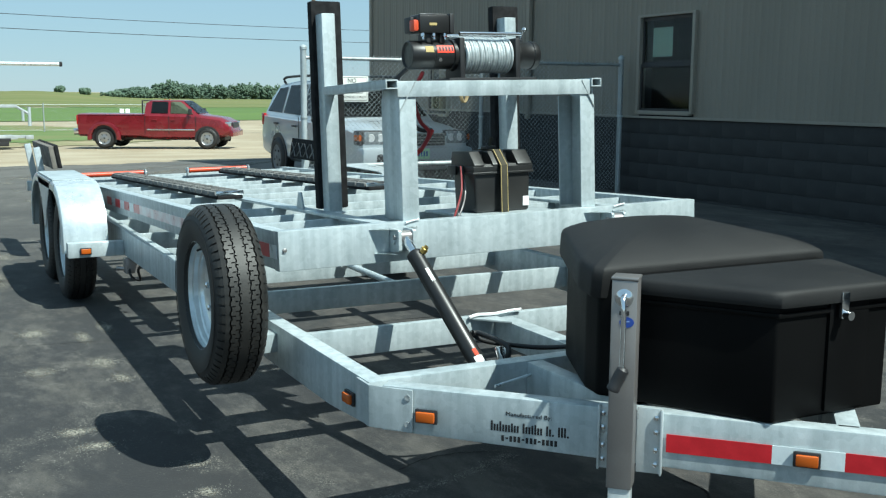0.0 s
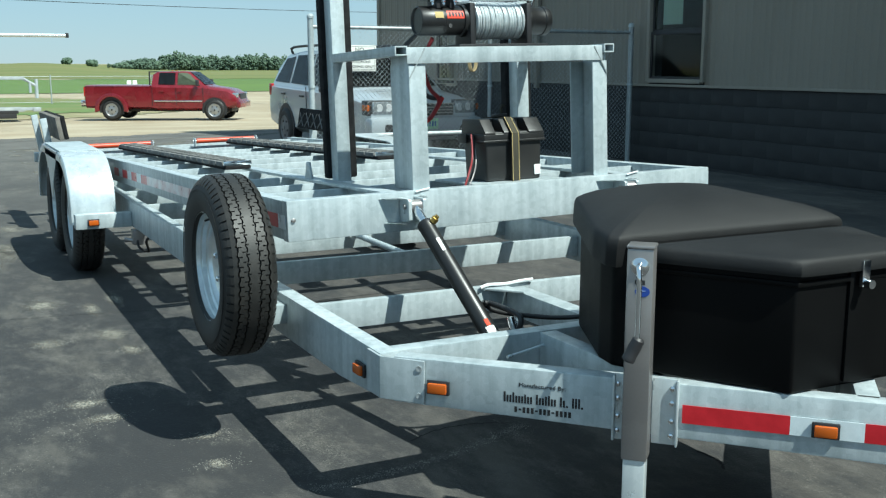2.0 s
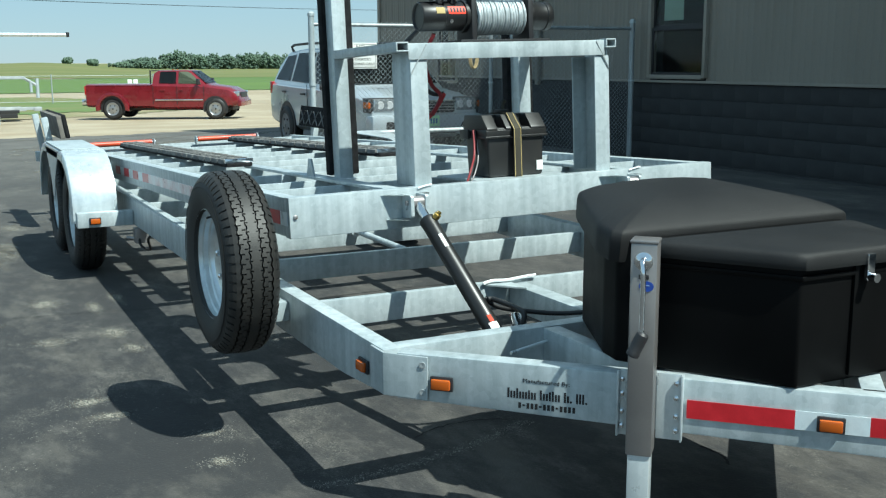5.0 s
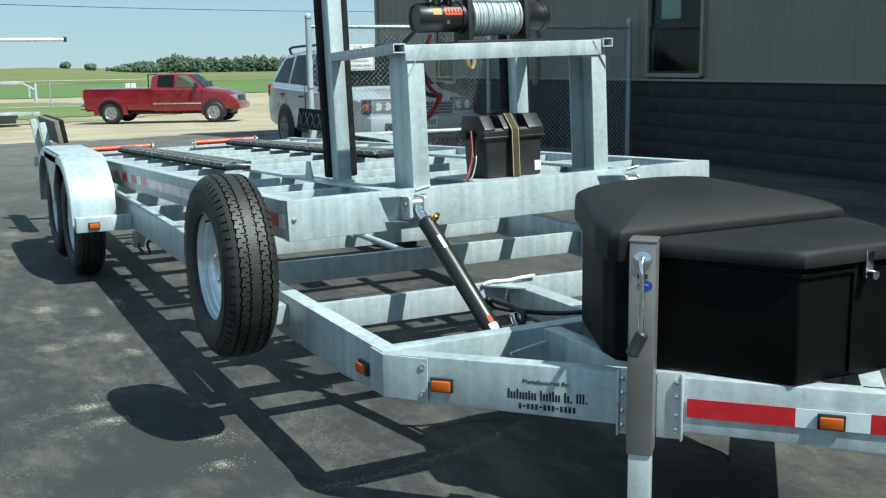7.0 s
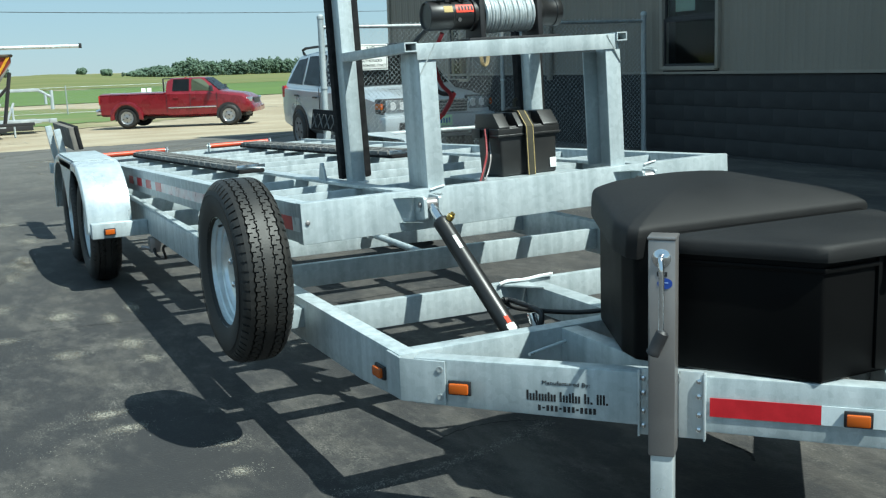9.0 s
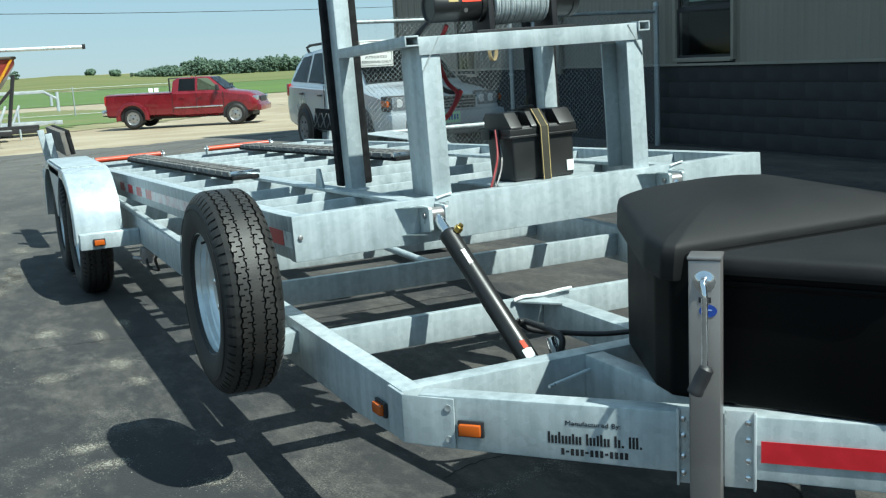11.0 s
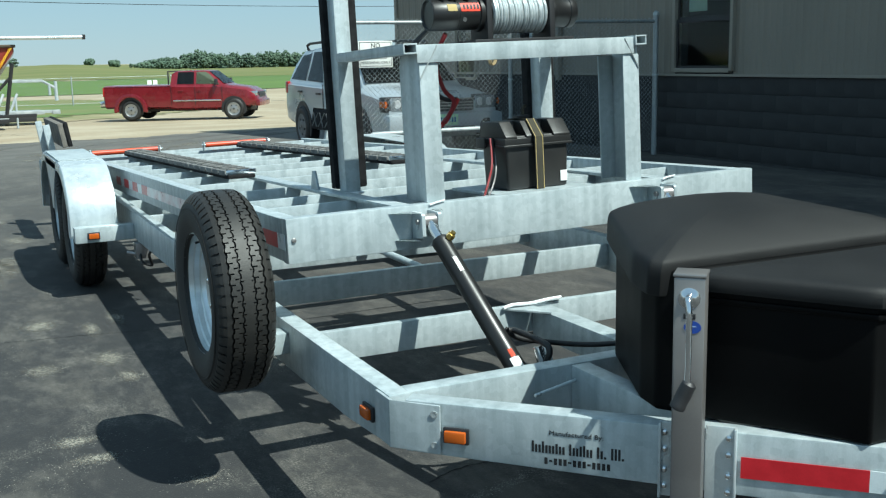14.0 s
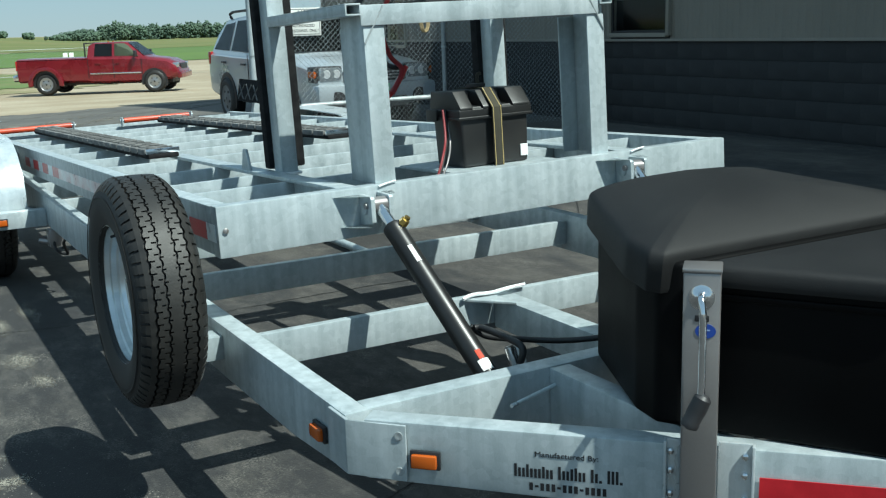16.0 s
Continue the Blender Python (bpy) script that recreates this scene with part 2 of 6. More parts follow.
def sweep(bm, pts, r, seg=8, smooth=0):
    """A round bar along a line of points; smooth: points added by a spline."""
    pts = [Vector(p) for p in pts]
    if smooth:
        out = []
        for i in range(len(pts) - 1):
            a, b, c, d = pts[max(i - 1, 0)], pts[i], pts[i + 1], pts[min(i + 2, len(pts) - 1)]
            for s in range(smooth):
                t = s / smooth
                out.append(0.5 * (2 * b + (c - a) * t + (2 * a - 5 * b + 4 * c - d) * t * t + (3 * b - a - 3 * c + d) * t ** 3))
        pts = out + [pts[-1]]
    rings = []
    side = None
    for i, p in enumerate(pts):
        d = (pts[min(i + 1, len(pts) - 1)] - pts[max(i - 1, 0)]).normalized()
        if side is None:
            side = d.orthogonal().normalized()
        side = (side - d * side.dot(d)).normalized()
        up = d.cross(side)
        rings.append([bm.verts.new(p + r * (math.cos(2 * math.pi * k / seg) * side + math.sin(2 * math.pi * k / seg) * up)) for k in range(seg)])
    for a, b in zip(rings, rings[1:]):
        for k in range(seg):
            bm.faces.new((a[k], a[(k + 1) % seg], b[(k + 1) % seg], b[k]))
    bm.faces.new(rings[0][::-1])
    bm.faces.new(rings[-1])


def bar(p, q, r, seg=12, r2=None):
    bm = bmesh.new()
    rod(bm, p, q, r, seg, r2)
    return bm


def line(pts, r, seg=8, smooth=0):
    bm = bmesh.new()
    sweep(bm, pts, r, seg, smooth)
    return bm


def outline(pts, z0, z1, bev=0.0, shrink=0.0):
    bm = bmesh.new()
    prism(bm, pts, z0, z1, bev, shrink)
    return bm


def side_plate(pts, x0, x1, bev=0.002):
    """An outline in (y, z), given thickness from x0 to x1."""
    bm = outline(pts, 0, 1)
    bm.transform(Matrix(((0, 0, x1 - x0, x0), (1, 0, 0, 0), (0, 1, 0, 0), (0, 0, 0, 1))))
    bmesh.ops.recalc_face_normals(bm, faces=bm.faces)
    if bev:
        bmesh.ops.bevel(bm, geom=list(bm.edges), offset=bev, segments=2, profile=0.6, affect="EDGES")
    return bm


def mesh_of(name, bm, mat, smooth=True):
    me = bpy.data.meshes.new(name)
    bm.to_mesh(me)
    bm.free()
    for m in mat if isinstance(mat, (list, tuple)) else [mat]:
        me.materials.append(m)
    if smooth:
        me.polygons.foreach_set("use_smooth", [True] * len(me.polygons))
        me.set_sharp_from_angle(angle=radians(38))
    return me


def part(name, bm, mat, parent, label="", at=None):
    ob = new(name, mesh_of(name, bm, mat))
    ob.parent = parent
    if at is not None:
        ob.matrix_basis = at
    return tagged(ob, label)


def thing(name, label, category, m=None, group="", kind=""):
    ob = new(name)
    ob.empty_display_size = 0.1
    if m is not None:
        ob.matrix_basis = m
    return tagged(ob, label, category, group, kind)


def solid(name, bm, mat, label, category, m=None, group="", kind=""):
    ob = new(name, mesh_of(name, bm, mat))
    if m is not None:
        ob.matrix_basis = m
    return tagged(ob, label, category, group, kind)


def lettering(name, words, size, mat, parent, m, label="", squeeze=1.0):
    cu = bpy.data.curves.new(name, "FONT")
    cu.body, cu.size, cu.align_x, cu.align_y, cu.extrude = words, size, "CENTER", "CENTER", 0.0006
    cu.space_character = 1.02
    tmp = bpy.data.objects.new(name, cu)
    scene.collection.objects.link(tmp)
    bpy.context.view_layer.update()
    me = bpy.data.meshes.new_from_object(tmp.evaluated_get(bpy.context.evaluated_depsgraph_get()))
    bpy.data.objects.remove(tmp)
    me.materials.clear()
    me.materials.append(mat)
    ob = new(name, me)
    ob.parent = parent
    ob.matrix_basis = m @ Matrix.Diagonal((squeeze, 1, 1, 1))
    return tagged(ob, label)


def joined(*bms):
    out = bmesh.new()
    for b in bms:
        me = bpy.data.meshes.new("tmp")
        b.to_mesh(me)
        b.free()
        out.from_mesh(me)
        bpy.data.meshes.remove(me)
    return out


def noise_mask(m, scale, lo, hi, stretch=(1, 1, 1), detail=8, rough=0.7, turn=0.35):
    n, l = m.node_tree.nodes, m.node_tree.links
    co, mp, t, r = n.new("ShaderNodeTexCoord"), n.new("ShaderNodeMapping"), n.new("ShaderNodeTexNoise"), n.new("ShaderNodeMapRange")
    mp.inputs["Scale"].default_value = stretch
    mp.inputs["Rotation"].default_value = (0, 0, turn)
    l.new(co.outputs["Object"], mp.inputs[0])
    t.inputs["Scale"].default_value, t.inputs["Detail"].default_value, t.inputs["Roughness"].default_value = scale, detail, rough
    l.new(mp.outputs[0], t.inputs["Vector"])
    r.inputs["From Min"].default_value, r.inputs["From Max"].default_value = lo, hi
    l.new(t.outputs["Fac"], r.inputs[0])
    return r.outputs[0]


def times(m, a, b):
    x = m.node_tree.nodes.new("ShaderNodeMath")
    x.operation = "MULTIPLY"
    for k, v in enumerate((a, b)):
        if isinstance(v, float):
            x.inputs[k].default_value = v
        else:
            m.node_tree.links.new(v, x.inputs[k])
    return x.outputs[0]


def over(m, fac, colour):
    """Lays a colour over the material's base colour by a mask."""
    n, l = m.node_tree.nodes, m.node_tree.links
    b = n["Principled BSDF"]
    mix = n.new("ShaderNodeMixRGB")
    mix.inputs[2].default_value = (*colour, 1)
    l.new(fac, mix.inputs[0])
    l.new(b.inputs["Base Color"].links[0].from_socket, mix.inputs[1])
    l.new(mix.outputs[0], b.inputs["Base Color"])


def asphalt_material():
    """Worn sealed asphalt: brown-grey wear in long streaks, dark sealer patches, pale stone showing through, paler
    towards the gravel.
    """
    m = material("worn_asphalt", (0.032, 0.0315, 0.031), 0.9, second=(0.025, 0.025, 0.026), scale=4.5, fine=110, bump=0.6, grain=0.6)
    n, l = m.node_tree.nodes, m.node_tree.links
    co, sep, far_pale = n.new("ShaderNodeTexCoord"), n.new("ShaderNodeSeparateXYZ"), n.new("ShaderNodeMapRange")
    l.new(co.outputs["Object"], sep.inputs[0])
    far_pale.inputs["From Min"].default_value, far_pale.inputs["From Max"].default_value, far_pale.inputs["To Max"].default_value = 2.5, 15.0, 0.8
    l.new(sep.outputs["Y"], far_pale.inputs[0])
    old = n.new("ShaderNodeMapRange")
    old.inputs["From Min"].default_value, old.inputs["From Max"].default_value, old.inputs["To Max"].default_value = 0.0, 1.1, 0.55
    l.new(sep.outputs["X"], old.inputs[0])
    over(m, old.outputs[0], (0.053, 0.048, 0.043))
    over(m, times(m, noise_mask(m, 2.0, 0.48, 0.60, (1.5, 0.5, 1), 12, 0.72, -0.25), 0.85), (0.073, 0.068, 0.060))
    over(m, times(m, noise_mask(m, 11.0, 0.48, 0.60, (1.0, 0.6, 1), 12, 0.75, 0.8), 0.45), (0.098, 0.092, 0.084))
    over(m, times(m, noise_mask(m, 1.5, 0.465, 0.55, (1.0, 0.55, 1), 12, 0.68), 0.9), (0.021, 0.0215, 0.023))
    worn = noise_mask(m, 1.9, 0.53, 0.70, (1.0, 0.7, 1), 12, 0.78, 1.1)
    over(m, times(m, worn, times(m, noise_mask(m, 120, 0.46, 0.60, (1, 1, 1), 3, 0.6), 0.9)), (0.25, 0.235, 0.20))
    over(m, times(m, noise_mask(m, 190, 0.66, 0.74, (1, 1, 1), 2, 0.5), 0.55), (0.20, 0.19, 0.165))
    over(m, times(m, noise_mask(m, 260, 0.58, 0.68, (1, 1, 1), 2, 0.5, 2.0), 0.6), (0.022, 0.022, 0.023))
    over(m, times(m, far_pale.outputs[0], noise_mask(m, 0.8, 0.18, 0.62, (0.5, 1.0, 1), 12, 0.75, 0.1)), (0.135, 0.128, 0.114))
    over(m, times(m, noise_mask(m, 0.6, 0.57, 0.76, (0.45, 1.1, 1), 12, 0.8, 0.1), 0.6), (0.17, 0.16, 0.14))
    return m


ASPHALT = asphalt_material()

# ---- ground ----
PROFILE = ((-3000, 0), (13, 0), (33, -0.65), (68, -1.15), (100, -1.45), (200, -1.55), (500, -2.3), (4000, -2.5))


def ground_z(x, y):
    for (a, za), (b, zb) in zip(PROFILE, PROFILE[1:]):
        if y <= b:
            z = za + (zb - za) * (y - a) / (b - a)
            break
    if y > 160:
        hill = math.exp(-((x / y - 0.10) / 0.066) ** 2)
        z += 3.8 * hill * min(1, (y - 160) / 330) ** 1.5
    return z


def sheet(xs, ys, lift=0.0, keep=None, skirt=0.0):
    bm = bmesh.new()
    grid = {}
    for i, x in enumerate(xs):
        for j, y in enumerate(ys):
            grid[i, j] = (x, y)
    vs = {}
    for i in range(len(xs) - 1):
        for j in range(len(ys) - 1):
            cx, cy = (xs[i] + xs[i + 1]) / 2, (ys[j] + ys[j + 1]) / 2
            if keep and not keep(cx, cy):
                continue
            quad = []
            for a, b in ((i, j), (i + 1, j), (i + 1, j + 1), (i, j + 1)):
                if (a, b) not in vs:
                    x, y = grid[a, b]
                    vs[a, b] = bm.verts.new((x, y, ground_z(x, y) + lift))
                quad.append(vs[a, b])
            bm.faces.new(quad)
    if skirt:
        edges = [e for e in bm.edges if len(e.link_faces) == 1]
        ext = bmesh.ops.extrude_edge_only(bm, edges=edges)
        for v in ext["geom"]:
            if isinstance(v, bmesh.types.BMVert):
                v.co.z -= skirt
    return bm


def steps(*runs):
    out = [runs[0][0]]
    for a, b, n in runs:
        out += [a + (b - a) * (k + 1) / n for k in range(n)]
    return out


solid("ground", sheet(steps((-3000, -200, 6), (-200, -20, 9), (-20, 40, 12), (40, 400, 24), (400, 3000, 8)),
                      steps((-600, -20, 4), (-20, 13, 4), (13, 100, 29), (100, 160, 6), (160, 600, 30), (600, 4000, 6)), -0.02),
      GRAVEL, "pale sunlit gravel and soil lot running to far fields", "ground", kind="structure")


def edge_y(x):
    return 21.8 + (0.035 * x * x if x > 0 else 0.12 * x) + 0.3 * math.sin(x * 1.7)


# asphalt apron with a ragged edge against the gravel
bm = bmesh.new()
xs = steps((-30, -2, 14), (-2, 12, 56), (12, 30, 9))
rows = []
for x in xs:
    far = max(-12, min(edge_y(x) + random.uniform(-0.25, 0.25), 34))
    col = []
    for k in range(13):
        y = -30 + (far + 30) * k / 12 if far < 13 else (-30 + 43 * k / 4 if k <= 4 else 13 + (far - 13) * (k - 4) / 8)
        col.append(bm.verts.new((x, y, ground_z(x, y) + (0.0 if k < 12 else -0.018))))
    rows.append(col)
for a, b in zip(rows, rows[1:]):
    for k in range(12):
        bm.faces.new((a[k], b[k], b[k + 1], a[k + 1]))
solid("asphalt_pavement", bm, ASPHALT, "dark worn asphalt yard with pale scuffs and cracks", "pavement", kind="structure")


# hairline cracks and loose stone chips in the asphalt
def ribbon(pts, width):
    bm = bmesh.new()
    rows = []
    for i, p in enumerate(pts):
        a, b = Vector(pts[max(i - 1, 0)]), Vector(pts[min(i + 1, len(pts) - 1)])
        d = (b - a).normalized()
        w = width * random.uniform(0.5, 1.2)
        rows.append((bm.verts.new((p[0] - d.y * w, p[1] + d.x * w, 0.0025)), bm.verts.new((p[0] + d.y * w, p[1] - d.x * w, 0.0025))))
    for a, b in zip(rows, rows[1:]):
        bm.faces.new((a[0], b[0], b[1], a[1]))
    return bm


def wander(a, b, n, amp, bow=0.0):
    out = []
    for k in range(n + 1):
        s = k / n
        d = Vector(b) - Vector(a)
        side = Vector((-d.y, d.x))
        p = Vector(a) + d * s + side * (bow * 4 * s * (1 - s)) + Vector((random.uniform(-amp, amp), random.uniform(-amp, amp)))
        out.append(tuple(p))
    return out


CRACK = plain("crack_shadow", (0.012, 0.012, 0.012), 1.0)
for a, b, bow, w in (((0.337, 0.488), (0.764, 0.492), 0.16, 0.004), ((1.19, -0.04), (1.16, -0.22), 0.14, 0.006), ((-0.78, 3.05), (-0.05, 2.92), 0.02, 0.003), ((-2.6, 5.4), (-0.6, 5.9), 0.05, 0.006), ((-1.5, 1.4), (-0.8, 4.6), 0.03, 0.003), ((0.3, 2.7), (1.7, 2.75), 0.02, 0.005), ((2.2, 1.5), (5.8, 6.5), 0.04, 0.006)):
    solid("asphalt_crack", ribbon(wander(a, b, 24, 0.006, bow), w), CRACK, "thin dark crack in the worn asphalt", "crack", kind="structure")

CHIP = material("stone_chips", (0.24, 0.228, 0.20), 0.95, second=(0.09, 0.087, 0.08), scale=60, fine=300, bump=0.2)
spots = [(-0.64, 1.45, 0.09, 260), (-0.60, 1.21, 0.09, 220), (-0.29, 0.89, 0.06, 240), (-0.33, 0.60, 0.05, 220), (-0.32, 2.17, 0.05, 300), (-0.33, 2.52, 0.06, 300), (-0.64, 2.44, 0.06, 300)]
for k in range(60):
    spots.append((random.uniform(-2.2, -0.35), random.uniform(0.8, 7.5), random.uniform(0.05, 0.16), 40))
for k in range(24):
    spots.append((random.uniform(0.1, 4.5), random.uniform(-0.4, 6.5), random.uniform(0.05, 0.15), 30))
for k in range(14):
    s = k / 13
    spots.append((-0.09 + 0.85 * s, 0.25 + 0.20 * s * s, 0.025, 110))
verts, faces = [], []
for x, y, r, n in spots:
    for k in range(n):
        px, py = x + random.gauss(0, r), y + random.gauss(0, r * 0.6)
        e, a = random.uniform(0.0010, 0.0030), random.uniform(0, 6.28)
        base = len(verts)
        for j in range(4):
            t = a + j * 1.571
            verts.append((px + math.cos(t) * e, py + math.sin(t) * e * 0.8, 0.0))
        verts.append((px + random.uniform(-e, e) * 0.4, py, e * random.uniform(0.5, 0.9)))
        faces += [(base, base + 1, base + 4), (base + 1, base + 2, base + 4), (base + 2, base + 3, base + 4), (base + 3, base, base + 4)]
me = bpy.data.meshes.new("stone_chips")
me.from_pydata(verts, [], faces)
me.materials.append(CHIP)
tagged(new("stone_chips", me), "pale loose stone chips on the asphalt", "gravel", kind="stuff")


# pale cement smears and stone patches worn through the sealer
SMEAR = material("pale_cement_smear", (0.26, 0.245, 0.205), 0.95, second=(0.16, 0.15, 0.128), scale=5, fine=120, bump=0.3, grain=0.4)


def fade(m):
    """Opacity that crumbles away from the middle of a patch to its rim."""
    n, l = m.node_tree.nodes, m.node_tree.links
    co, away, far = n.new("ShaderNodeTexCoord"), n.new("ShaderNodeVectorMath"), n.new("ShaderNodeMapRange")
    away.operation = "DISTANCE"
    away.inputs[1].default_value = (0.5, 0.5, 0.5)
    flat = n.new("ShaderNodeVectorMath")
    flat.operation = "MULTIPLY_ADD"
    flat.inputs[1].default_value, flat.inputs[2].default_value = (1, 1, 0), (0, 0, 0.5)
    l.new(co.outputs["Generated"], flat.inputs[0])
    l.new(flat.outputs["Vector"], away.inputs[0])
    far.inputs["From Min"].default_value, far.inputs["From Max"].default_value = 0.0, 0.5
    far.inputs["To Min"].default_value, far.inputs["To Max"].default_value = 0.30, -0.30
    l.new(away.outputs["Value"], far.inputs[0])
    add = n.new("ShaderNodeMath")
    l.new(far.outputs[0], add.inputs[0])
    l.new(noise_mask(m, 9, 0.0, 1.0, (1, 1, 1), 12, 0.85), add.inputs[1])
    cut_off = n.new("ShaderNodeMapRange")
    cut_off.inputs["From Min"].default_value, cut_off.inputs["From Max"].default_value = 0.50, 0.72
    l.new(add.outputs[0], cut_off.inputs[0])
    l.new(times(m, cut_off.outputs[0], noise_mask(m, 110, 0.40, 0.56, (1, 1, 1), 3, 0.6)), n["Principled BSDF"].inputs["Alpha"])


fade(SMEAR)


def smear(x, y, rx, ry, turn=0.0):
    bm = bmesh.new()
    rim = []
    for k in range(26):
        a = 2 * math.pi * k / 26
        r = random.uniform(1.3, 1.6)
        u, v = rx * r * math.cos(a), ry * r * math.sin(a)
        px, py = x + u * math.cos(turn) - v * math.sin(turn), y + u * math.sin(turn) + v * math.cos(turn)
        rim.append(bm.verts.new((px, py, ground_z(px, py) + 0.0016)))
    bm.faces.new(rim)
    solid("cement_smear", bm, SMEAR, "pale stony smear worn through the asphalt sealer", "stain", kind="structure")


for spot in ((0.2, 14.1, 0.17, 0.5), (0.55, 15.5, 0.2, 0.7), (0.2, 12.5, 0.14, 0.5), (0.2, 10.9, 0.12, 0.35), (-0.5, 6.3, 0.14, 0.3, 0.2), (-0.62, 7.4, 0.16, 0.3), (-0.68, 5.1, 0.13, 0.5, -0.2), (-0.62, 5.3, 0.08, 0.4, -0.2), (-0.75, 4.7, 0.1, 0.3), (-0.35, 3.1, 0.06, 0.25), (-0.64, 1.45, 0.13, 0.09), (-0.58, 1.24, 0.12, 0.08), (-0.29, 0.89, 0.07, 0.06), (-0.33, 0.60, 0.05, 0.06),
             (-0.32, 2.17, 0.06, 0.16), (-0.36, 2.5, 0.09, 0.2), (-0.66, 2.44, 0.12, 0.12), (-0.95, 2.9, 0.2, 0.12), (-0.6, 3.3, 0.13, 0.2), (-1.15, 1.6, 0.12, 0.2), (-0.2, 3.3, 0.07, 0.3), (-0.9, 3.7, 0.14, 0.2), (1.5, 16.2, 0.15, 1.4, 0.35), (2.4, 17.0, 0.12, 1.8, -0.4), (3.1, 16.6, 0.12, 1.6, -0.5), (1.7, 14.6, 0.1, 1.2, -0.5)):
    smear(*spot)


TRACK = material("dust_track", (0.19, 0.18, 0.155), 0.95, second=(0.13, 0.122, 0.105), scale=2, fine=60, bump=0.2, grain=0.3)
TRACK.node_tree.links.new(times(TRACK, noise_mask(TRACK, 0.9, 0.36, 0.66, (1, 1, 1), 10, 0.75), noise_mask(TRACK, 14, 0.30, 0.62, (1, 1, 1), 6, 0.7)), TRACK.node_tree.nodes["Principled BSDF"].inputs["Alpha"])
for a, b, bow, w in (((0.9, 13.2), (7.5, 22.6), 0.10, 0.16), ((1.7, 13.6), (8.8, 22.0), 0.10, 0.14), ((0.2, 15.0), (4.6, 21.7), 0.08, 0.18), ((2.6, 14.2), (11.0, 24.0), 0.08, 0.13), ((-0.4, 17.5), (2.2, 21.6), 0.06, 0.2)):
    track = ribbon(wander(a, b, 30, 0.02, bow), w)
    for v in track.verts:
        v.co.z = ground_z(v.co.x, v.co.y) + 0.004
    solid("dust_track", track, TRACK, "pale dusty wheel track curving over the asphalt", "stain", kind="structure")


def in_poly(x, y, poly):
    c = False
    for (x1, y1), (x2, y2) in zip(poly, poly[1:] + poly[:1]):
        if (y1 > y) != (y2 > y) and x < (x2 - x1) * (y - y1) / (y2 - y1) + x1:
            c = not c
    return c


def region(name, poly, nx, ny, lift, mat, label, ragged=0.0):
    x0, x1 = min(p[0] for p in poly), max(p[0] for p in poly)
    y0, y1 = min(p[1] for p in poly), max(p[1] for p in poly)
    bm = sheet(steps((x0, x1, nx)), steps((y0, y1, ny)), lift, lambda x, y: in_poly(x + random.uniform(-ragged, ragged), y + random.uniform(-ragged, ragged) * 2, poly))
    return solid(name, bm, mat, label, "ground", kind="structure")


# a grass island between the lot and the lane, its dry rim, then the fields
region("dry_verge", [(-40, 38.5), (2, 38.8), (6.2, 40.5), (11, 48), (13.2, 54), (13.6, 60), (11, 64), (-40, 64)], 110, 50, 0.0, TAN, "dry trodden verge of the grass island", 0.4)
region("grass_island", [(-40, 42), (2, 43), (6, 46), (10, 52), (12.2, 58), (12, 68), (7, 84), (-40, 84)], 110, 60, 0.02, GRASS, "mown grass island beside the gravel lane", 0.5)
region("green_field", [(-400, 101), (0, 101), (400, 101), (700, 330), (500, 200), (-400, 200)], 40, 24, 0.03, FIELD, "flat green field beyond the lane")
solid("crop_field", sheet(steps((-600, 0, 10), (0, 160, 30), (160, 900, 10)), steps((197, 600, 30), (600, 2500, 4)), 0.06), CROP, "ripening crop field on a low hill", "ground", kind="structure")

# ---- woods and trees ----
ico = bmesh.new()
bmesh.ops.create_icosphere(ico, subdivisions=1, radius=1)
ico.verts.ensure_lookup_table()
ICO_V = np.array([v.co[:] for v in ico.verts])
ICO_F = np.array([[v.index for v in f.verts] for f in ico.faces])
ico.free()


def clumps(store, centre, rx, rz, count, size, rng):
    """Adds ragged leaf clumps to a list of (verts, faces)."""
    u = rng.normal(size=(count, 3))
    u *= (rng.uniform(0.5, 1.05, (count, 1)) ** 0.6) / np.linalg.norm(u, axis=1, keepdims=True)
    for p in u * (rx, rx, rz) + centre:
        s = size * rng.uniform(0.6, 1.4)
        v = (ICO_V + rng.uniform(-0.3, 0.3, ICO_V.shape)) * s * rng.uniform(0.65, 1.15, 3) + p
        base = store[2]
        store[0].append(v)
        store[1].append(ICO_F + base)
        store[2] += len(v)


def clump_mesh(name, store, mat):
    me = bpy.data.meshes.new(name)
    me.from_pydata(np.concatenate(store[0]).tolist(), [], np.concatenate(store[1]).tolist())
    me.materials.append(mat)
    me.polygons.foreach_set("use_smooth", [True] * len(me.polygons))
    return me


def far_tree(x, y, height, spread, seed, count=46):
    rnd = random.Random(seed)
    z = ground_z(x, y)
    t = thing("tree", "rounded dark green broadleaf tree on the far hill", "tree", pose(x, y, z), group="far trees")
    tb = bmesh.new()
    rod(tb, (0, 0, -0.3), (0, 0, height * 0.55), 0.035 * height, 8, 0.018 * height)
    for k in range(4):
        a = rnd.uniform(0, 6.28)
        rod(tb, (0, 0, height * 0.35), (math.cos(a) * spread * 0.6, math.sin(a) * spread * 0.6, height * 0.65), 0.014 * height, 6, 0.005 * height)
    part("trunk", tb, BARK, t)
    store = [[], [], 0]
    clumps(store, (0, 0, height * 0.52), spread, height * 0.46, count, spread * 0.24, np.random.default_rng(seed))
    new("crown", clump_mesh("crown", store, HAZYLEAF)).parent = t


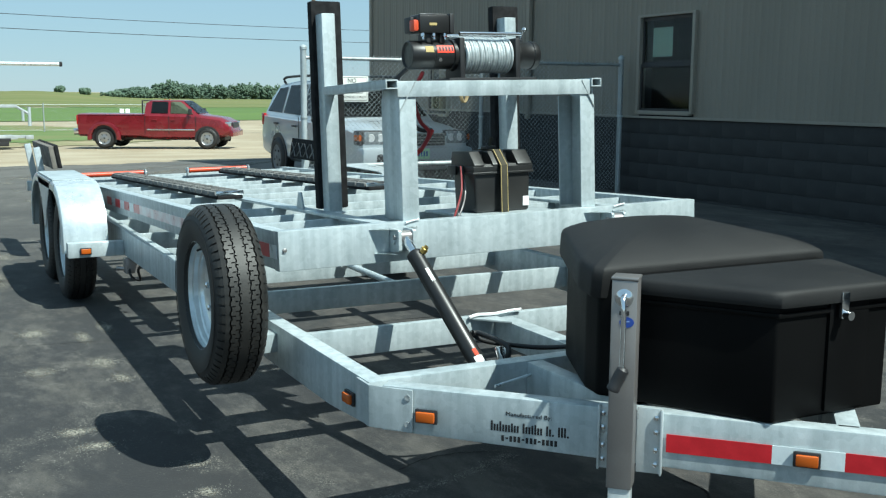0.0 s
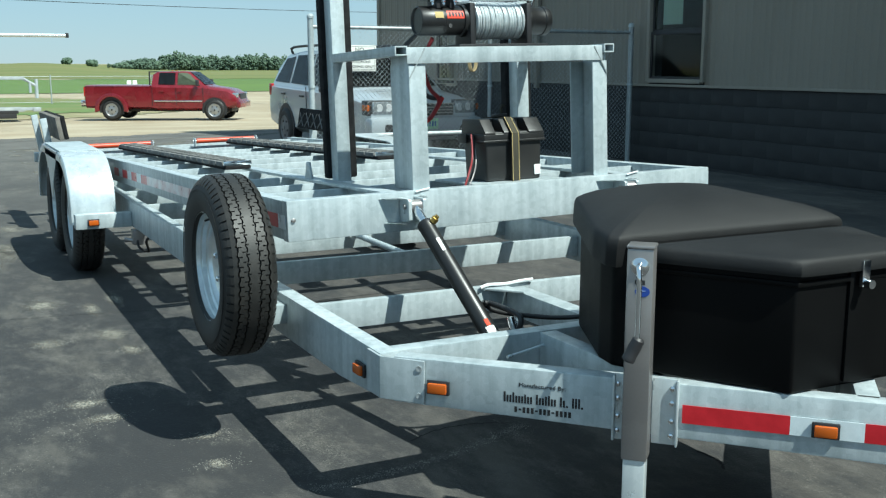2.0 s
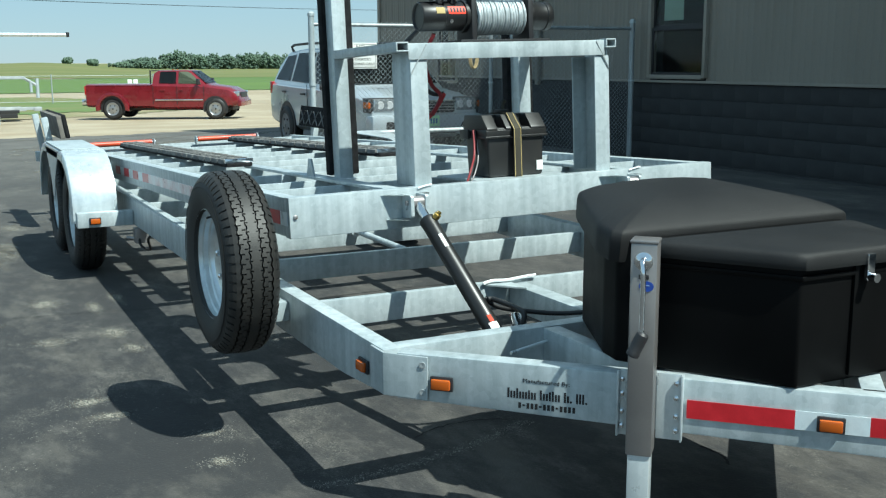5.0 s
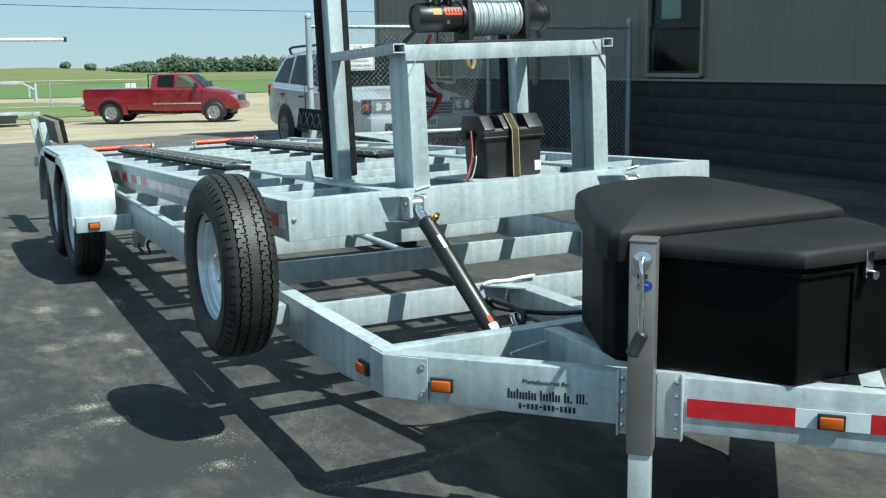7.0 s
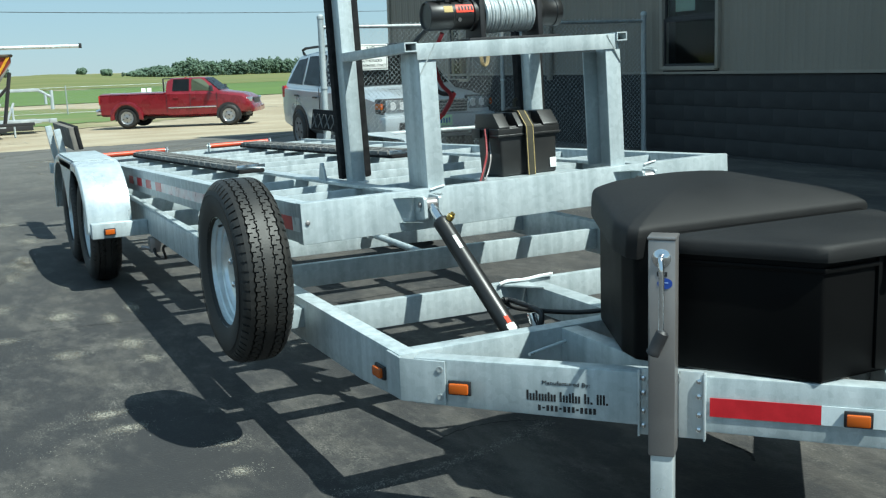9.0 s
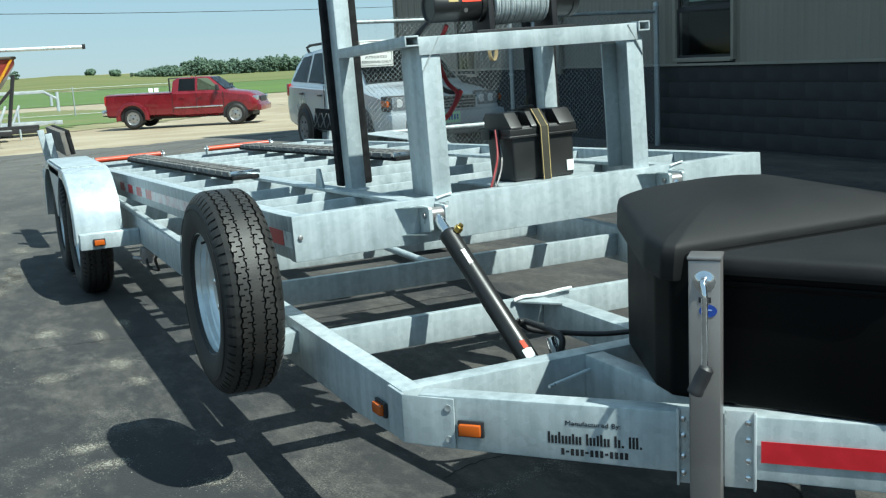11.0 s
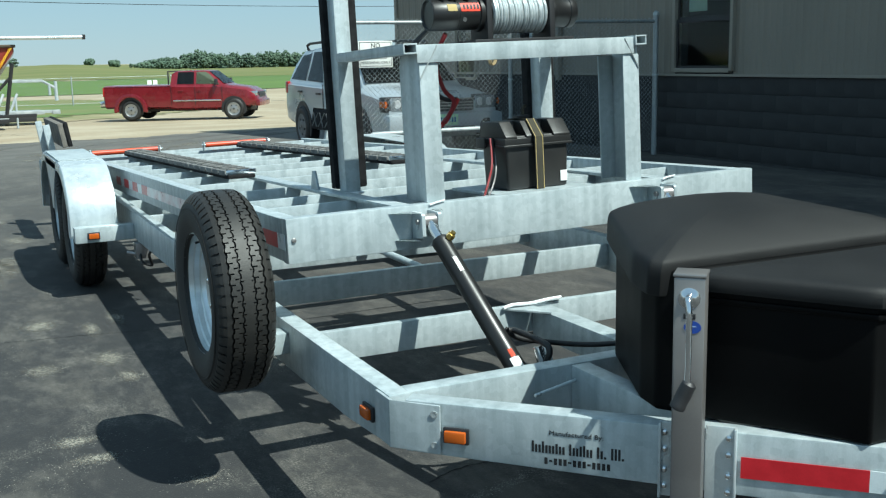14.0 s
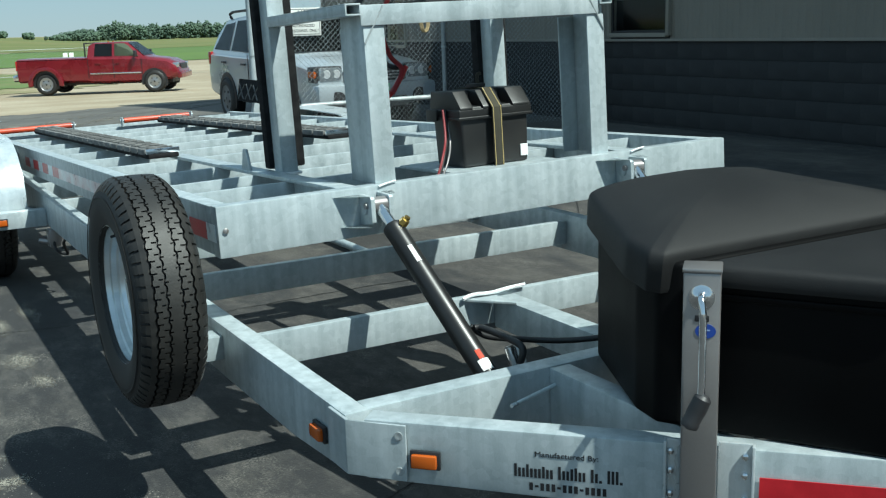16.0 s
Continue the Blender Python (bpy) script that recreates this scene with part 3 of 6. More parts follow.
far_tree(66.8, 520, 3.0, 2.4, 3, 130)
far_tree(78, 520, 3.2, 2.8, 5, 130)
far_tree(86, 520, 2.4, 1.1, 7, 50)
far_tree(33, 520, 4.2, 2.2, 8, 60)
rng = np.random.default_rng(11)
store = [[], [], 0]
for k in range(330):
    a = rng.uniform(0.172, 0.62)
    y = rng.uniform(560, 640)
    x = math.tan(a) * y
    h = (rng.uniform(7.0, 9.4) + 0.7 * math.sin(a * 90)) * (0.3 + 0.7 * min(1, (a - 0.165) / 0.05))
    h *= rng.uniform(0.70, 1.15)
    wide = rng.uniform(3.2, 6.0)
    clumps(store, (x, y, ground_z(x, y) + h * 0.42), wide * 0.9, h * 0.48, 90, 0.68, rng)
    clumps(store, (x, y, ground_z(x, y) + h * 0.45), wide, h * 0.52, 70, 0.34, rng)
tagged(new("far_woods", clump_mesh("far_woods", store, HAZYLEAF)), "long dark green wood along the horizon", "woods", kind="stuff")

# ---- building ----
WX = 7.77
Y0, Y1 = -14.0, 17.75
H0 = 1.06
HT = 8.0
WIN = (7.54, 8.65, 1.11, 2.41)
WIN2 = (14.2, 15.0, 0.95, 2.0)


def wall_with_holes(x0, x1, y0, y1, z0, z1, holes):
    bm = bmesh.new()
    ys = sorted({y0, y1, *[v for h in holes for v in h[:2]]})
    zs = sorted({z0, z1, *[v for h in holes for v in h[2:]]})
    for a, b in zip(ys, ys[1:]):
        for c, d in zip(zs, zs[1:]):
            if any(h[0] <= (a + b) / 2 <= h[1] and h[2] <= (c + d) / 2 <= h[3] for h in holes):
                continue
            cuboid(bm, x0, x1, a, b, c, d)
    bmesh.ops.remove_doubles(bm, verts=bm.verts, dist=1e-5)
    return bm


wall = solid("wall_west", wall_with_holes(WX + 0.03, WX + 0.23, Y0, Y1, -0.4, HT, [WIN, WIN2]), MORTAR, "long metal-sided workshop wall over a dark painted block base", "wall", kind="structure")
# ribbed siding sheets above the block course
for sy0, sy1 in ((Y0, 0.0), (0.0, 5.7), (5.7, 11.4), (11.4, Y1)):
    for a, b, c, d in ((sy0, sy1, H0, HT),):
        pieces = [(sy0, sy1, H0, HT)]
        for w in (WIN, WIN2):
            nxt = []
            for p in pieces:
                if w[0] >= p[1] or w[1] <= p[0]:
                    nxt.append(p)
                else:
                    nxt += [(p[0], w[0], p[2], p[3]), (w[1], p[1], p[2], p[3]), (w[0], w[1], w[3], p[3])]
            pieces = nxt
        bm = bmesh.new()
        for p0, p1, z0, z1 in pieces:
            ys, y = [], p0
            prof = []
            k = math.floor(p0 / 0.305)
            while True:
                base = k * 0.305
                for off, dep in ((0, 0.0), (0.018, 0.011), (0.034, 0.011), (0.052, 0.0), (0.128, 0.0), (0.133, 0.002), (0.142, 0.002), (0.147, 0.0), (0.216, 0.0), (0.221, 0.002), (0.23, 0.002), (0.235, 0.0)):
                    yy = base + off
                    if p0 <= yy <= p1:
                        prof.append((yy, dep))
                k += 1
                if base > p1:
                    break
            prof = [(p0, 0.0)] + prof + [(p1, 0.0)]
            lo = [bm.verts.new((WX + 0.022 - d, y, z0)) for y, d in prof]
            hi = [bm.verts.new((WX + 0.022 - d, y, z1)) for y, d in prof]
            for i in range(len(prof) - 1):
                if prof[i + 1][0] - prof[i][0] > 1e-6:
                    bm.faces.new((lo[i], hi[i], hi[i + 1], lo[i + 1]))
        part("siding_panel", bm, SIDING, wall)
part("sill_flashing", block(WX - 0.02, WX + 0.024, Y0, Y1, H0 - 0.02, H0 + 0.012, 0.003), TRIM, wall)
part("corner_trim", block(WX - 0.012, WX + 0.1, Y1 - 0.09, Y1 + 0.03, -0.3, HT, 0.004), TRIM, wall)
part("downpipe", block(WX - 0.065, WX - 0.004, 11.36, 11.45, H0 - 0.1, HT, 0.008), TRIM, wall)
solid("wall_south", block(WX + 0.02, 22, Y0 - 0.2, Y0, -0.4, HT), SIDING, "plain metal-sided end wall", "wall", kind="structure")
solid("wall_north", wall_with_holes(WX + 0.24, 13.8, Y1 - 0.2, Y1, -0.6, HT, []), SIDING, "plain metal-sided end wall", "wall", kind="structure")
# unseen strip added above the wall to widen its shadow on the yard
solid("shadow_eave", block(WX - 1.1, WX - 0.401, Y0 - 0.5, 3.0, HT + 0.02, HT + 0.2), TRIM, "added unseen eave that widens the workshop's shadow", "eave", kind="structure")
solid("roof", block(WX - 0.4, 22.4, Y0 - 0.5, Y1 + 0.5, HT + 0.005, HT + 0.25), TRIM, "low metal roof of the workshop", "roof", kind="structure")
# unseen inner wall; its added opening lines up with the upper sash
solid("wall_east", wall_with_holes(13.9, 14.1, Y0 + 0.1, Y1 - 0.3, -0.4, HT, [(15.3, 16.9, 2.2, 2.85)]), MORTAR, "added inner wall with an opening for the sash's sky reflection", "wall", kind="structure")
solid("floor", block(WX + 0.25, 13.85, Y0 + 0.1, Y1 - 0.3, -0.2, -0.02), MORTAR, "dark concrete workshop floor", "floor", kind="structure")


def window(name, w, label):
    ob = thing(name, label, "window", kind="structure")
    y0, y1, z0, z1 = w
    x = WX - 0.03
    f = 0.034
    for nm, bx in (("frame_jamb", (y0 - 0.02, y0 + f, z0, z1)), ("frame_jamb", (y1 - f, y1 + 0.02, z0, z1)), ("frame_head", (y0 + f, y1 - f, z1 - f, z1)), ("window_sill", (y0 + f, y1 - f, z0 - 0.02, z0 + f))):
        part(nm, block(x, x + 0.12, bx[0], bx[1], bx[2], bx[3], 0.005), TRIM, ob)
    mid = z0 + (z1 - z0) * 0.5
    for a, b, deep in ((z0 + f, mid, 0.03), (mid, z1 - f, 0.055)):
        sash = part("sash", block(x + deep, x + deep + 0.022, y0 + f, y0 + f + 0.035, a, b, 0.003), TRIMBLACK, ob, "dark sash frame")
        part("stile", block(x + deep, x + deep + 0.022, y1 - f - 0.035, y1 - f, a, b, 0.003), TRIMBLACK, sash)
        for c, h in ((a, 0.03), (b, 0.045)):
            c0, c1 = (c, c + h) if c == a else (c - h, c)
            part("sash_rail", block(x + deep, x + deep + 0.022, y0 + f + 0.035, y1 - f - 0.035, c0, c1, 0.003), TRIMBLACK, sash)
        g = part("pane", block(x + deep + 0.008, x + deep + 0.013, y0 + f + 0.035, y1 - f - 0.035, a + 0.03, b - 0.045, 0), GLASS, ob)
        g.visible_shadow = False
    return ob


# added translucent pane: imitates the greenish sky reflection in the upper sash
solid("reflection_pane", block(13.98, 13.99, 15.302, 16.898, 2.202, 2.848, 0), TINTED, "pale green pane standing in for sky reflected in the sash", "blind")
window("window_1", WIN, "taupe-framed sash window with dark glass in the siding")
window("window_2", WIN2, "small framed window behind the fence")

# ---- chain-link fence ----
FY = 8.9


def chain_link(x0, x1, z0, z1, pitch, r, rise=0.6):
    bm = bmesh.new()
    n = int((x1 - x0) / pitch)
    h = int((z1 - z0) / (pitch * rise))
    for i in range(n + 1):
        pts = []
        for j in range(h + 1):
            side = 1 if (i + j) % 2 else -1
            pts.append((x0 + i * pitch + side * pitch * 0.47, (0.002 if (i + j) % 2 else -0.002), z0 + j * pitch * rise))
        sweep(bm, pts, r, 5)
    return bm


fence = thing("chain_link_fence", "galvanised chain-link fence with round posts", "fence", pose(0, FY, 0), group="fence")
for px, top in ((3.05, 1.86), (5.45, 1.8), (7.66, 1.84)):
    r = 0.036 if px != 5.45 else 0.026
    p = part("post", bar((px, 0, -0.1), (px, 0, top), r, 16), ZINC if px < 5 else OLDZINC, fence)
    part("post_cap", turned([(r + 0.006, 0), (r + 0.006, 0.03), (r * 0.7, 0.05), (0.006, 0.058)], 16, at=(px, 0, top - 0.01)), ZINC, p)
    part("tension_band", turned([(r + 0.008, 0), (r + 0.008, 0.022)], 16, at=(px, 0, 1.05)), ZINC, p)
part("top_rail", bar((3.05, 0, 1.755), (7.66, 0, 1.755), 0.021, 12), OLDZINC, fence)
part("mesh", chain_link(3.1, 7.62, 0.06, 1.80, 0.031, 0.0021, 1.0), OLDZINC, fence, "woven chain-link wire")

sign = thing("warning_sign", "white rectangular sign with black lettering on the fence", "sign", pose(3.44, FY - 0.045, 1.262) @ Matrix.Diagonal((0.86, 1, 0.84, 1)))
plate = part("plate", block(-0.01, 0.48, -0.004, 0.004, -0.02, 0.34, 0.003), SIGNWHITE, sign)
face = Matrix.Rotation(radians(90), 4, "X")
for wz, words, sz in ((0.275, "NO", 0.085), (0.19, "ADMITTANCE", 0.072), (0.11, "AUTHORIZED", 0.05), (0.045, "PERSONNEL ONLY", 0.05)):
    lettering("lettering", words, sz, INK, sign, pose(0.235, -0.006, wz) @ face)
for a, b, c, d in ((0.005, 0.465, 0.318, 0.324), (0.005, 0.465, -0.004, 0.002), (0.005, 0.011, 0.002, 0.318), (0.459, 0.465, 0.002, 0.318)):
    part("border", block(a, b, -0.0062, -0.0045, c, d, 0), INK, sign)

# bent pipe barrier standing in front of the fence
solid("pipe_barrier", line([(3.3, 8.3, 0.0), (3.3, 8.3, 0.42), (3.36, 8.3, 0.5), (3.5, 8.3, 0.52), (5.0, 8.3, 0.52), (5.12, 8.3, 0.5), (5.15, 8.3, 0.42), (5.15, 8.3, 0.0)], 0.028, 12, 4), OLDZINC, "bent galvanised pipe barrier before the fence", "barrier")
# rope coil hung on the fence wire
bm = bmesh.new()
for k in range(5):
    sweep(bm, [(0.05 * math.cos(a * 0.524) + 0.006 * k, -0.004 * k, 0.14 * math.sin(a * 0.524)) for a in range(13)], 0.008, 6)
solid("rope_coil", bm, material("tan_rope", (0.42, 0.32, 0.17), 0.9, scale=20, fine=300, bump=0.4), "coil of tan rope hung on the fence", "rope", pose(5.15, FY - 0.06, 1.38))

# ---- utility pole and wires ----
pole = thing("utility_pole", "distant wooden utility pole with crossarms and wires", "utility pole", pose(19.9, 53.5, -1.0))
part("pole", bar((0, 0, -0.3), (0, 0, 9.4), 0.15, 12, 0.1), BARK, pole)
part("crossarm", block(-0.9, 0.9, -0.06, 0.06, 8.75, 8.87), BARK, pole)
part("crossarm", block(-0.5, 0.5, -0.05, 0.05, 8.1, 8.2), BARK, pole)
for k in (-0.8, 0.0, 0.8):
    part("insulator", turned([(0.04, 0), (0.06, 0.05), (0.03, 0.14)], 10, at=(k, 0, 8.88)), TRIMBLACK, pole)
for a, b in (((-24.0, -1.7, 6.2), (10.8, 17.5, 7.1)), ((-24.0, -4.6, 5.35), (9.2, 13.9, 6.0))):
    pts = []
    for k in range(25):
        s = -0.6 + 2.2 * k / 24
        pts.append((a[0] + (b[0] - a[0]) * s, a[1] + (b[1] - a[1]) * s, a[2] + (b[2] - a[2]) * s - 0.5 * s * (1 - s)))
    part("wire", line(pts, 0.016, 5), BLACKCABLE, pole)

# ---- far lane gate ----
gate = thing("chain_link_gate", "distant galvanised chain-link gate beside the lane", "gate", pose(0, 64, ground_z(0, 64)))
for px in (13.0, 12.55, 6.5, 0.2, -6):
    part("gate_post", bar((px, 0, -0.1), (px, 0, 1.75), 0.04, 10), OLDZINC, gate)
part("gate_rail", bar((-6, 0, 1.65), (12.55, 0, 1.65), 0.015, 8), OLDZINC, gate)
part("gate_rail", bar((-6, 0, 0.12), (12.55, 0, 0.12), 0.013, 8), OLDZINC, gate)
part("gate_mesh", chain_link(12.4, 13.0, 0.1, 1.75, 0.1, 0.016), OLDZINC, gate)
part("gate_mesh", chain_link(-6, 12.5, 0.1, 1.6, 0.12, 0.0035), OLDZINC, gate)
for px in (10.95, 11.3):
    part("notice_plate", block(px, px + 0.27, -0.06, -0.04, 1.05, 1.4), SIGNWHITE, gate)

# ---- trailer chassis ----
W = 1.86
CX = W / 2
RT, RB = 0.502, 0.345


def tongue_y(x):
    return -0.05 - 1.03 * x


trailer = thing("boat_trailer", "galvanised steel tandem-axle trailer chassis on asphalt", "trailer")
for x in (0.0, W - 0.06):
    part("side_rail", side_plate([(-0.02, RT), (-0.02, RB + 0.022), (0.30, RB), (6.35, RB), (6.35, RT)], x, x + 0.06, 0.005), ZINC, trailer)
part("front_cross_member", block(0.0605, W - 0.0605, -0.01, 0.05, RB + 0.003, RT - 0.002, 0.005), ZINC, trailer)
TD = Vector((1, -1.03, 0)).normalized()
TN = Vector((-1.03, -1, 0)).normalized()
for s in (1, -1):
    f = (lambda x, y: (x, y)) if s == 1 else (lambda x, y: (W - x, y))
    off = 0.032
    a = Vector((0.02, tongue_y(0.02))) - Vector((TN.x, TN.y)) * off
    end = 1.08 if s == 1 else 0.90
    b = Vector((end, tongue_y(end))) - Vector((TN.x, TN.y)) * off
    tb = beam(f(*a), f(*b), 0.06, RB - 0.004, RT + 0.001, 0.005)
    for v in tb.verts:
        if v.co.z < 0.4:
            v.co.z += 0.028 * max(0, 1 - (v.co.xy - Vector(f(*a))).length / 0.55)
    part("tongue_beam", tb, ZINC, trailer)
part("coupler", joined(block(CX + 0.06, CX + 0.2, -1.62, -1.19, 0.37, 0.5, 0.01), bar((CX + 0.13, -1.65, 0.36), (CX + 0.13, -1.65, 0.52), 0.06, 16)), ZINC, trailer)
for x in (0.585, W - 0.585):
    y_end = tongue_y(min(x, W - x)) + 0.075
    part("tongue_brace", block(x - 0.03, x + 0.03, y_end, -0.012, RB + 0.004, RT - 0.004, 0.005), ZINC, trailer)
part("tongue_brace", block(0.615, W - 0.615, -0.36, -0.31, RB + 0.01, RT - 0.012, 0.004), ZINC, trailer)
# cross members, set below the rail tops
for y in (0.75, 1.585, 2.31, 3.05, 3.75, 4.5, 5.3, 6.25):
    part("cross_member", joined(block(0.0605, W - 0.0605, y, y + 0.030, 0.372, 0.474, 0.004), block(0.0605, W - 0.0605, y + 0.0295, y + 0.055, 0.372, 0.380, 0.002)), ZINC, trailer)
part("centre_stringer", block(CX - 0.045, CX + 0.03, 0.052, 0.748, 0.36, 0.462, 0.004), ZINC, trailer)
part("weld_bead", line([(0.76, 0.738, 0.474), (0.8, 0.742, 0.482), (0.87, 0.74, 0.479), (0.94, 0.742, 0.484), (1.0, 0.742, 0.486)], 0.0065, 6, 3), WELD, trailer)
part("gusset", outline([(0.77, 0.748), (0.885, 0.748), (0.885, 0.62)], 0.462, 0.470, 0.001), ZINC, trailer)
part("brace_rod", bar((0.86, 2.305, 0.455), (0.915, 1.64, 0.425), 0.016, 12), ZINC, trailer)
part("rod_collar", turned([(0.03, 0), (0.03, 0.03)], 14, axis=(0.08, -1, -0.04), at=(0.86, 2.30, 0.455)), BRIGHT, trailer)
part("drain_pin", bar((0.40, -0.075, 0.452), (0.575, -0.03, 0.462), 0.005, 8), BRIGHT, trailer)

# corner plate wraps from the rail onto the tongue
for s in (1, -1):
    fx = (lambda v: v) if s == 1 else (lambda v: W - v)
    p0 = (fx(-0.008), 0.055)
    p1 = (fx(-0.008), tongue_y(-0.008) + 0.004)
    p2 = (fx(0.088) + TN.x * 0.008 * s, tongue_y(0.088) + TN.y * 0.008)
    q2 = (fx(0.088) + TN.x * 0.001 * s, tongue_y(0.088) + TN.y * 0.001)
    q1 = (fx(0.0), tongue_y(0.0) + 0.006)
    q0 = (fx(0.0), 0.055)
    pts = [p0, p1, p2, q2, q1, q0]
    cp = part("corner_plate", outline(pts if s == 1 else pts[::-1], 0.372, 0.499, 0.0015), ZINC, trailer)
    for z in (0.475, 0.394):
        x = fx(0.077)
        # flush darker disc, standing for the shade in a plate hole
        part("bolt", turned([(0.0095, -0.002), (0.0095, 0.0006), (0.0065, 0.0008), (0.005, 0.0004)], 14, axis=(TN.x * s, TN.y, 0), at=(x + TN.x * 0.0085 * s, tongue_y(0.077) + TN.y * 0.0085, z)), OLDZINC, cp)


def on_tongue(u, z, out=0.0):
    """A pose on the outer face of the near tongue beam: x along it, y up, z outwards; u is the plan x."""
    p = Vector((u, tongue_y(u), z)) + TN * out
    return Matrix(((TD.x, 0, TN.x, p.x), (TD.y, 0, TN.y, p.y), (0, 1, 0, p.z), (0, 0, 0, 1)))


def marker_light(parent, m, label="amber side marker lamp in a black housing"):
    h = part("marker_light", block(-0.034, 0.034, -0.021, 0.021, 0.0, 0.010, 0.004), TRIMBLACK, parent, label, m)
    part("lens", block(-0.028, 0.028, -0.015, 0.015, 0.008, 0.022, 0.005), AMBER, h, "ribbed amber lens")
    return h


marker_light(trailer, on_tongue(0.117, 0.425, 0.001))
marker_light(trailer, on_tongue(0.838, 0.421, 0.004))
marker_light(trailer, Matrix(((0, 0, -1, -0.001), (-1, 0, 0, 0.112), (0, 1, 0, 0.420), (0, 0, 0, 1))))
# reflective tape along the tongue
u = 0.590
for k, (ln, mat) in enumerate(((0.27, RED_TAPE), (0.178, WHITE_TAPE), (0.279, RED_TAPE))):
    d = ln * TD.x
    if k == 2:
        d = 0.155
    part("reflective_tape", block(0, d / TD.x, 0.0, 0.05, 0.0, 0.0022, 0), mat, trailer, "red reflective tape" if mat is RED_TAPE else "white reflective tape", on_tongue(u, 0.398, 0.0008))
    u += d
# maker's lettering: words that can be kept, and bars for the rest
lettering("lettering", "Manufactured By:", 0.0165, INK, trailer, on_tongue(0.326, 0.456, -0.0014), "small black lettering", 1.12)
ROW_A = (1.0, .7, .7, 1.0, .7, .7, .7, .9, .7, .7, 0, 1.0, .7, .7, .9, 1.0, .7, .7, 0, 1.0, .7, .2, 0, 1.0, 1.0, 1.0, .2)
ROW_B = (1.0, .3, 1.0, 1.0, 1.0, .3, 1.0, 1.0, 1.0, .3, 1.0, 1.0, 1.0, 1.0)
for tall, z, h, u0, u1 in ((ROW_A, 0.404, 0.0285, 0.250, 0.408), (ROW_B, 0.376, 0.0165, 0.272, 0.386)):
    step = (u1 - u0) / len(tall)
    for k, f in enumerate(tall):
        if f:
            lift = h * 0.4 if f == .3 else 0
            part("lettering_bar", block(0, step / TD.x * 0.66, lift, lift + h * f, 0, 0.0006, 0), INK, trailer, "", on_tongue(u0 + k * step, z, -0.0018))

# ---- tongue jack ----
jm = Matrix(((TD.x, -TN.x, 0, 0.489), (TD.y, -TN.y, 0, -0.595), (0, 0, 1, 0), (0, 0, 0, 1)))
PALEPRINT = plain("pale_blue_print", (0.30, 0.40, 0.62), 0.4)
jack = part("tongue_jack", block(-0.034, 0.034, -0.034, 0.034, 0.30, 0.868, 0.005), JACK, trailer, "zinc-plated square tongue jack", jm)
part("inner_leg", block(-0.029, 0.029, -0.029, 0.029, 0.03, 0.32, 0.004), BRIGHT, jack)
part("foot", block(-0.06, 0.06, -0.06, 0.06, 0.0, 0.03, 0.004), ZINC, jack)
part("cap", block(-0.036, 0.036, -0.036, 0.036, 0.868, 0.876, 0.003), JACK, jack)
part("crank", line([(0.0, -0.034, 0.828), (0.0, -0.048, 0.828), (0.001, -0.060, 0.822), (0.003, -0.066, 0.805), (0.004, -0.068, 0.78), (0.004, -0.070, 0.66), (0.002, -0.072, 0.632)], 0.0072, 10, 4), CHROME, jack, "bent chrome crank rod")
part("crank_collar", turned([(0.024, 0), (0.024, 0.0015), (0.018, 0.0025), (0.013, 0.006), (0.010, 0.008)], 24, axis=(0, -1, 0), at=(0, -0.034, 0.822)), CHROME, jack)
part("crank_grip", turned([(0.010, 0), (0.0165, 0.006), (0.0175, 0.03), (0.0165, 0.054), (0.018, 0.058), (0.017, 0.066), (0.008, 0.070)], 16, axis=(-0.28, -0.06, -0.62), at=(0.010, -0.070, 0.645)), TRIMBLACK, jack, "black moulded hand grip")
part("round_sticker", turned([(0.014, 0), (0.014, 0.001)], 24, axis=(0, -1, 0), at=(0.0, 0, 0)), plain("blue_sticker", (0.022, 0.06, 0.30), 0.35), jack, "small blue oval sticker", pose(0.008, -0.0345, 0.758) @ Matrix.Diagonal((1.35, 1, 1, 1)))
part("sticker_mark", block(-0.004, 0.016, -0.0362, -0.0356, 0.759, 0.7615, 0), PALEPRINT, jack)
part("slot_cover", block(-0.012, 0.014, -0.036, -0.033, 0.776, 0.788, 0.001), TRIMBLACK, jack)
for sx in (-1, 1):
    o = part("bracket", block(sx * 0.036, sx * (0.062 if sx < 0 else 0.105), 0.028, 0.036, 0.333, 0.515, 0.002) if sx > 0 else block(-0.066, -0.036, 0.028, 0.036, 0.333, 0.515, 0.002), BRIGHT, jack)
    e = sx * (0.062 if sx < 0 else 0.1)
    part("bracket_flange", block(min(e, e + sx * 0.006), max(e, e + sx * 0.006), 0.012, 0.036, 0.333, 0.515, 0.002), BRIGHT, o)
    for z in (0.36, 0.40, 0.45, 0.49):
        part("bolt", turned([(0.007, 0), (0.007, 0.007), (0.004, 0.009)], 8, axis=(0, -1, 0), at=(sx * (0.055 if sx < 0 else 0.088), 0.028, z)), CHROME, o)


# ---- wheels ----
TR, TW = 0.340, 0.180


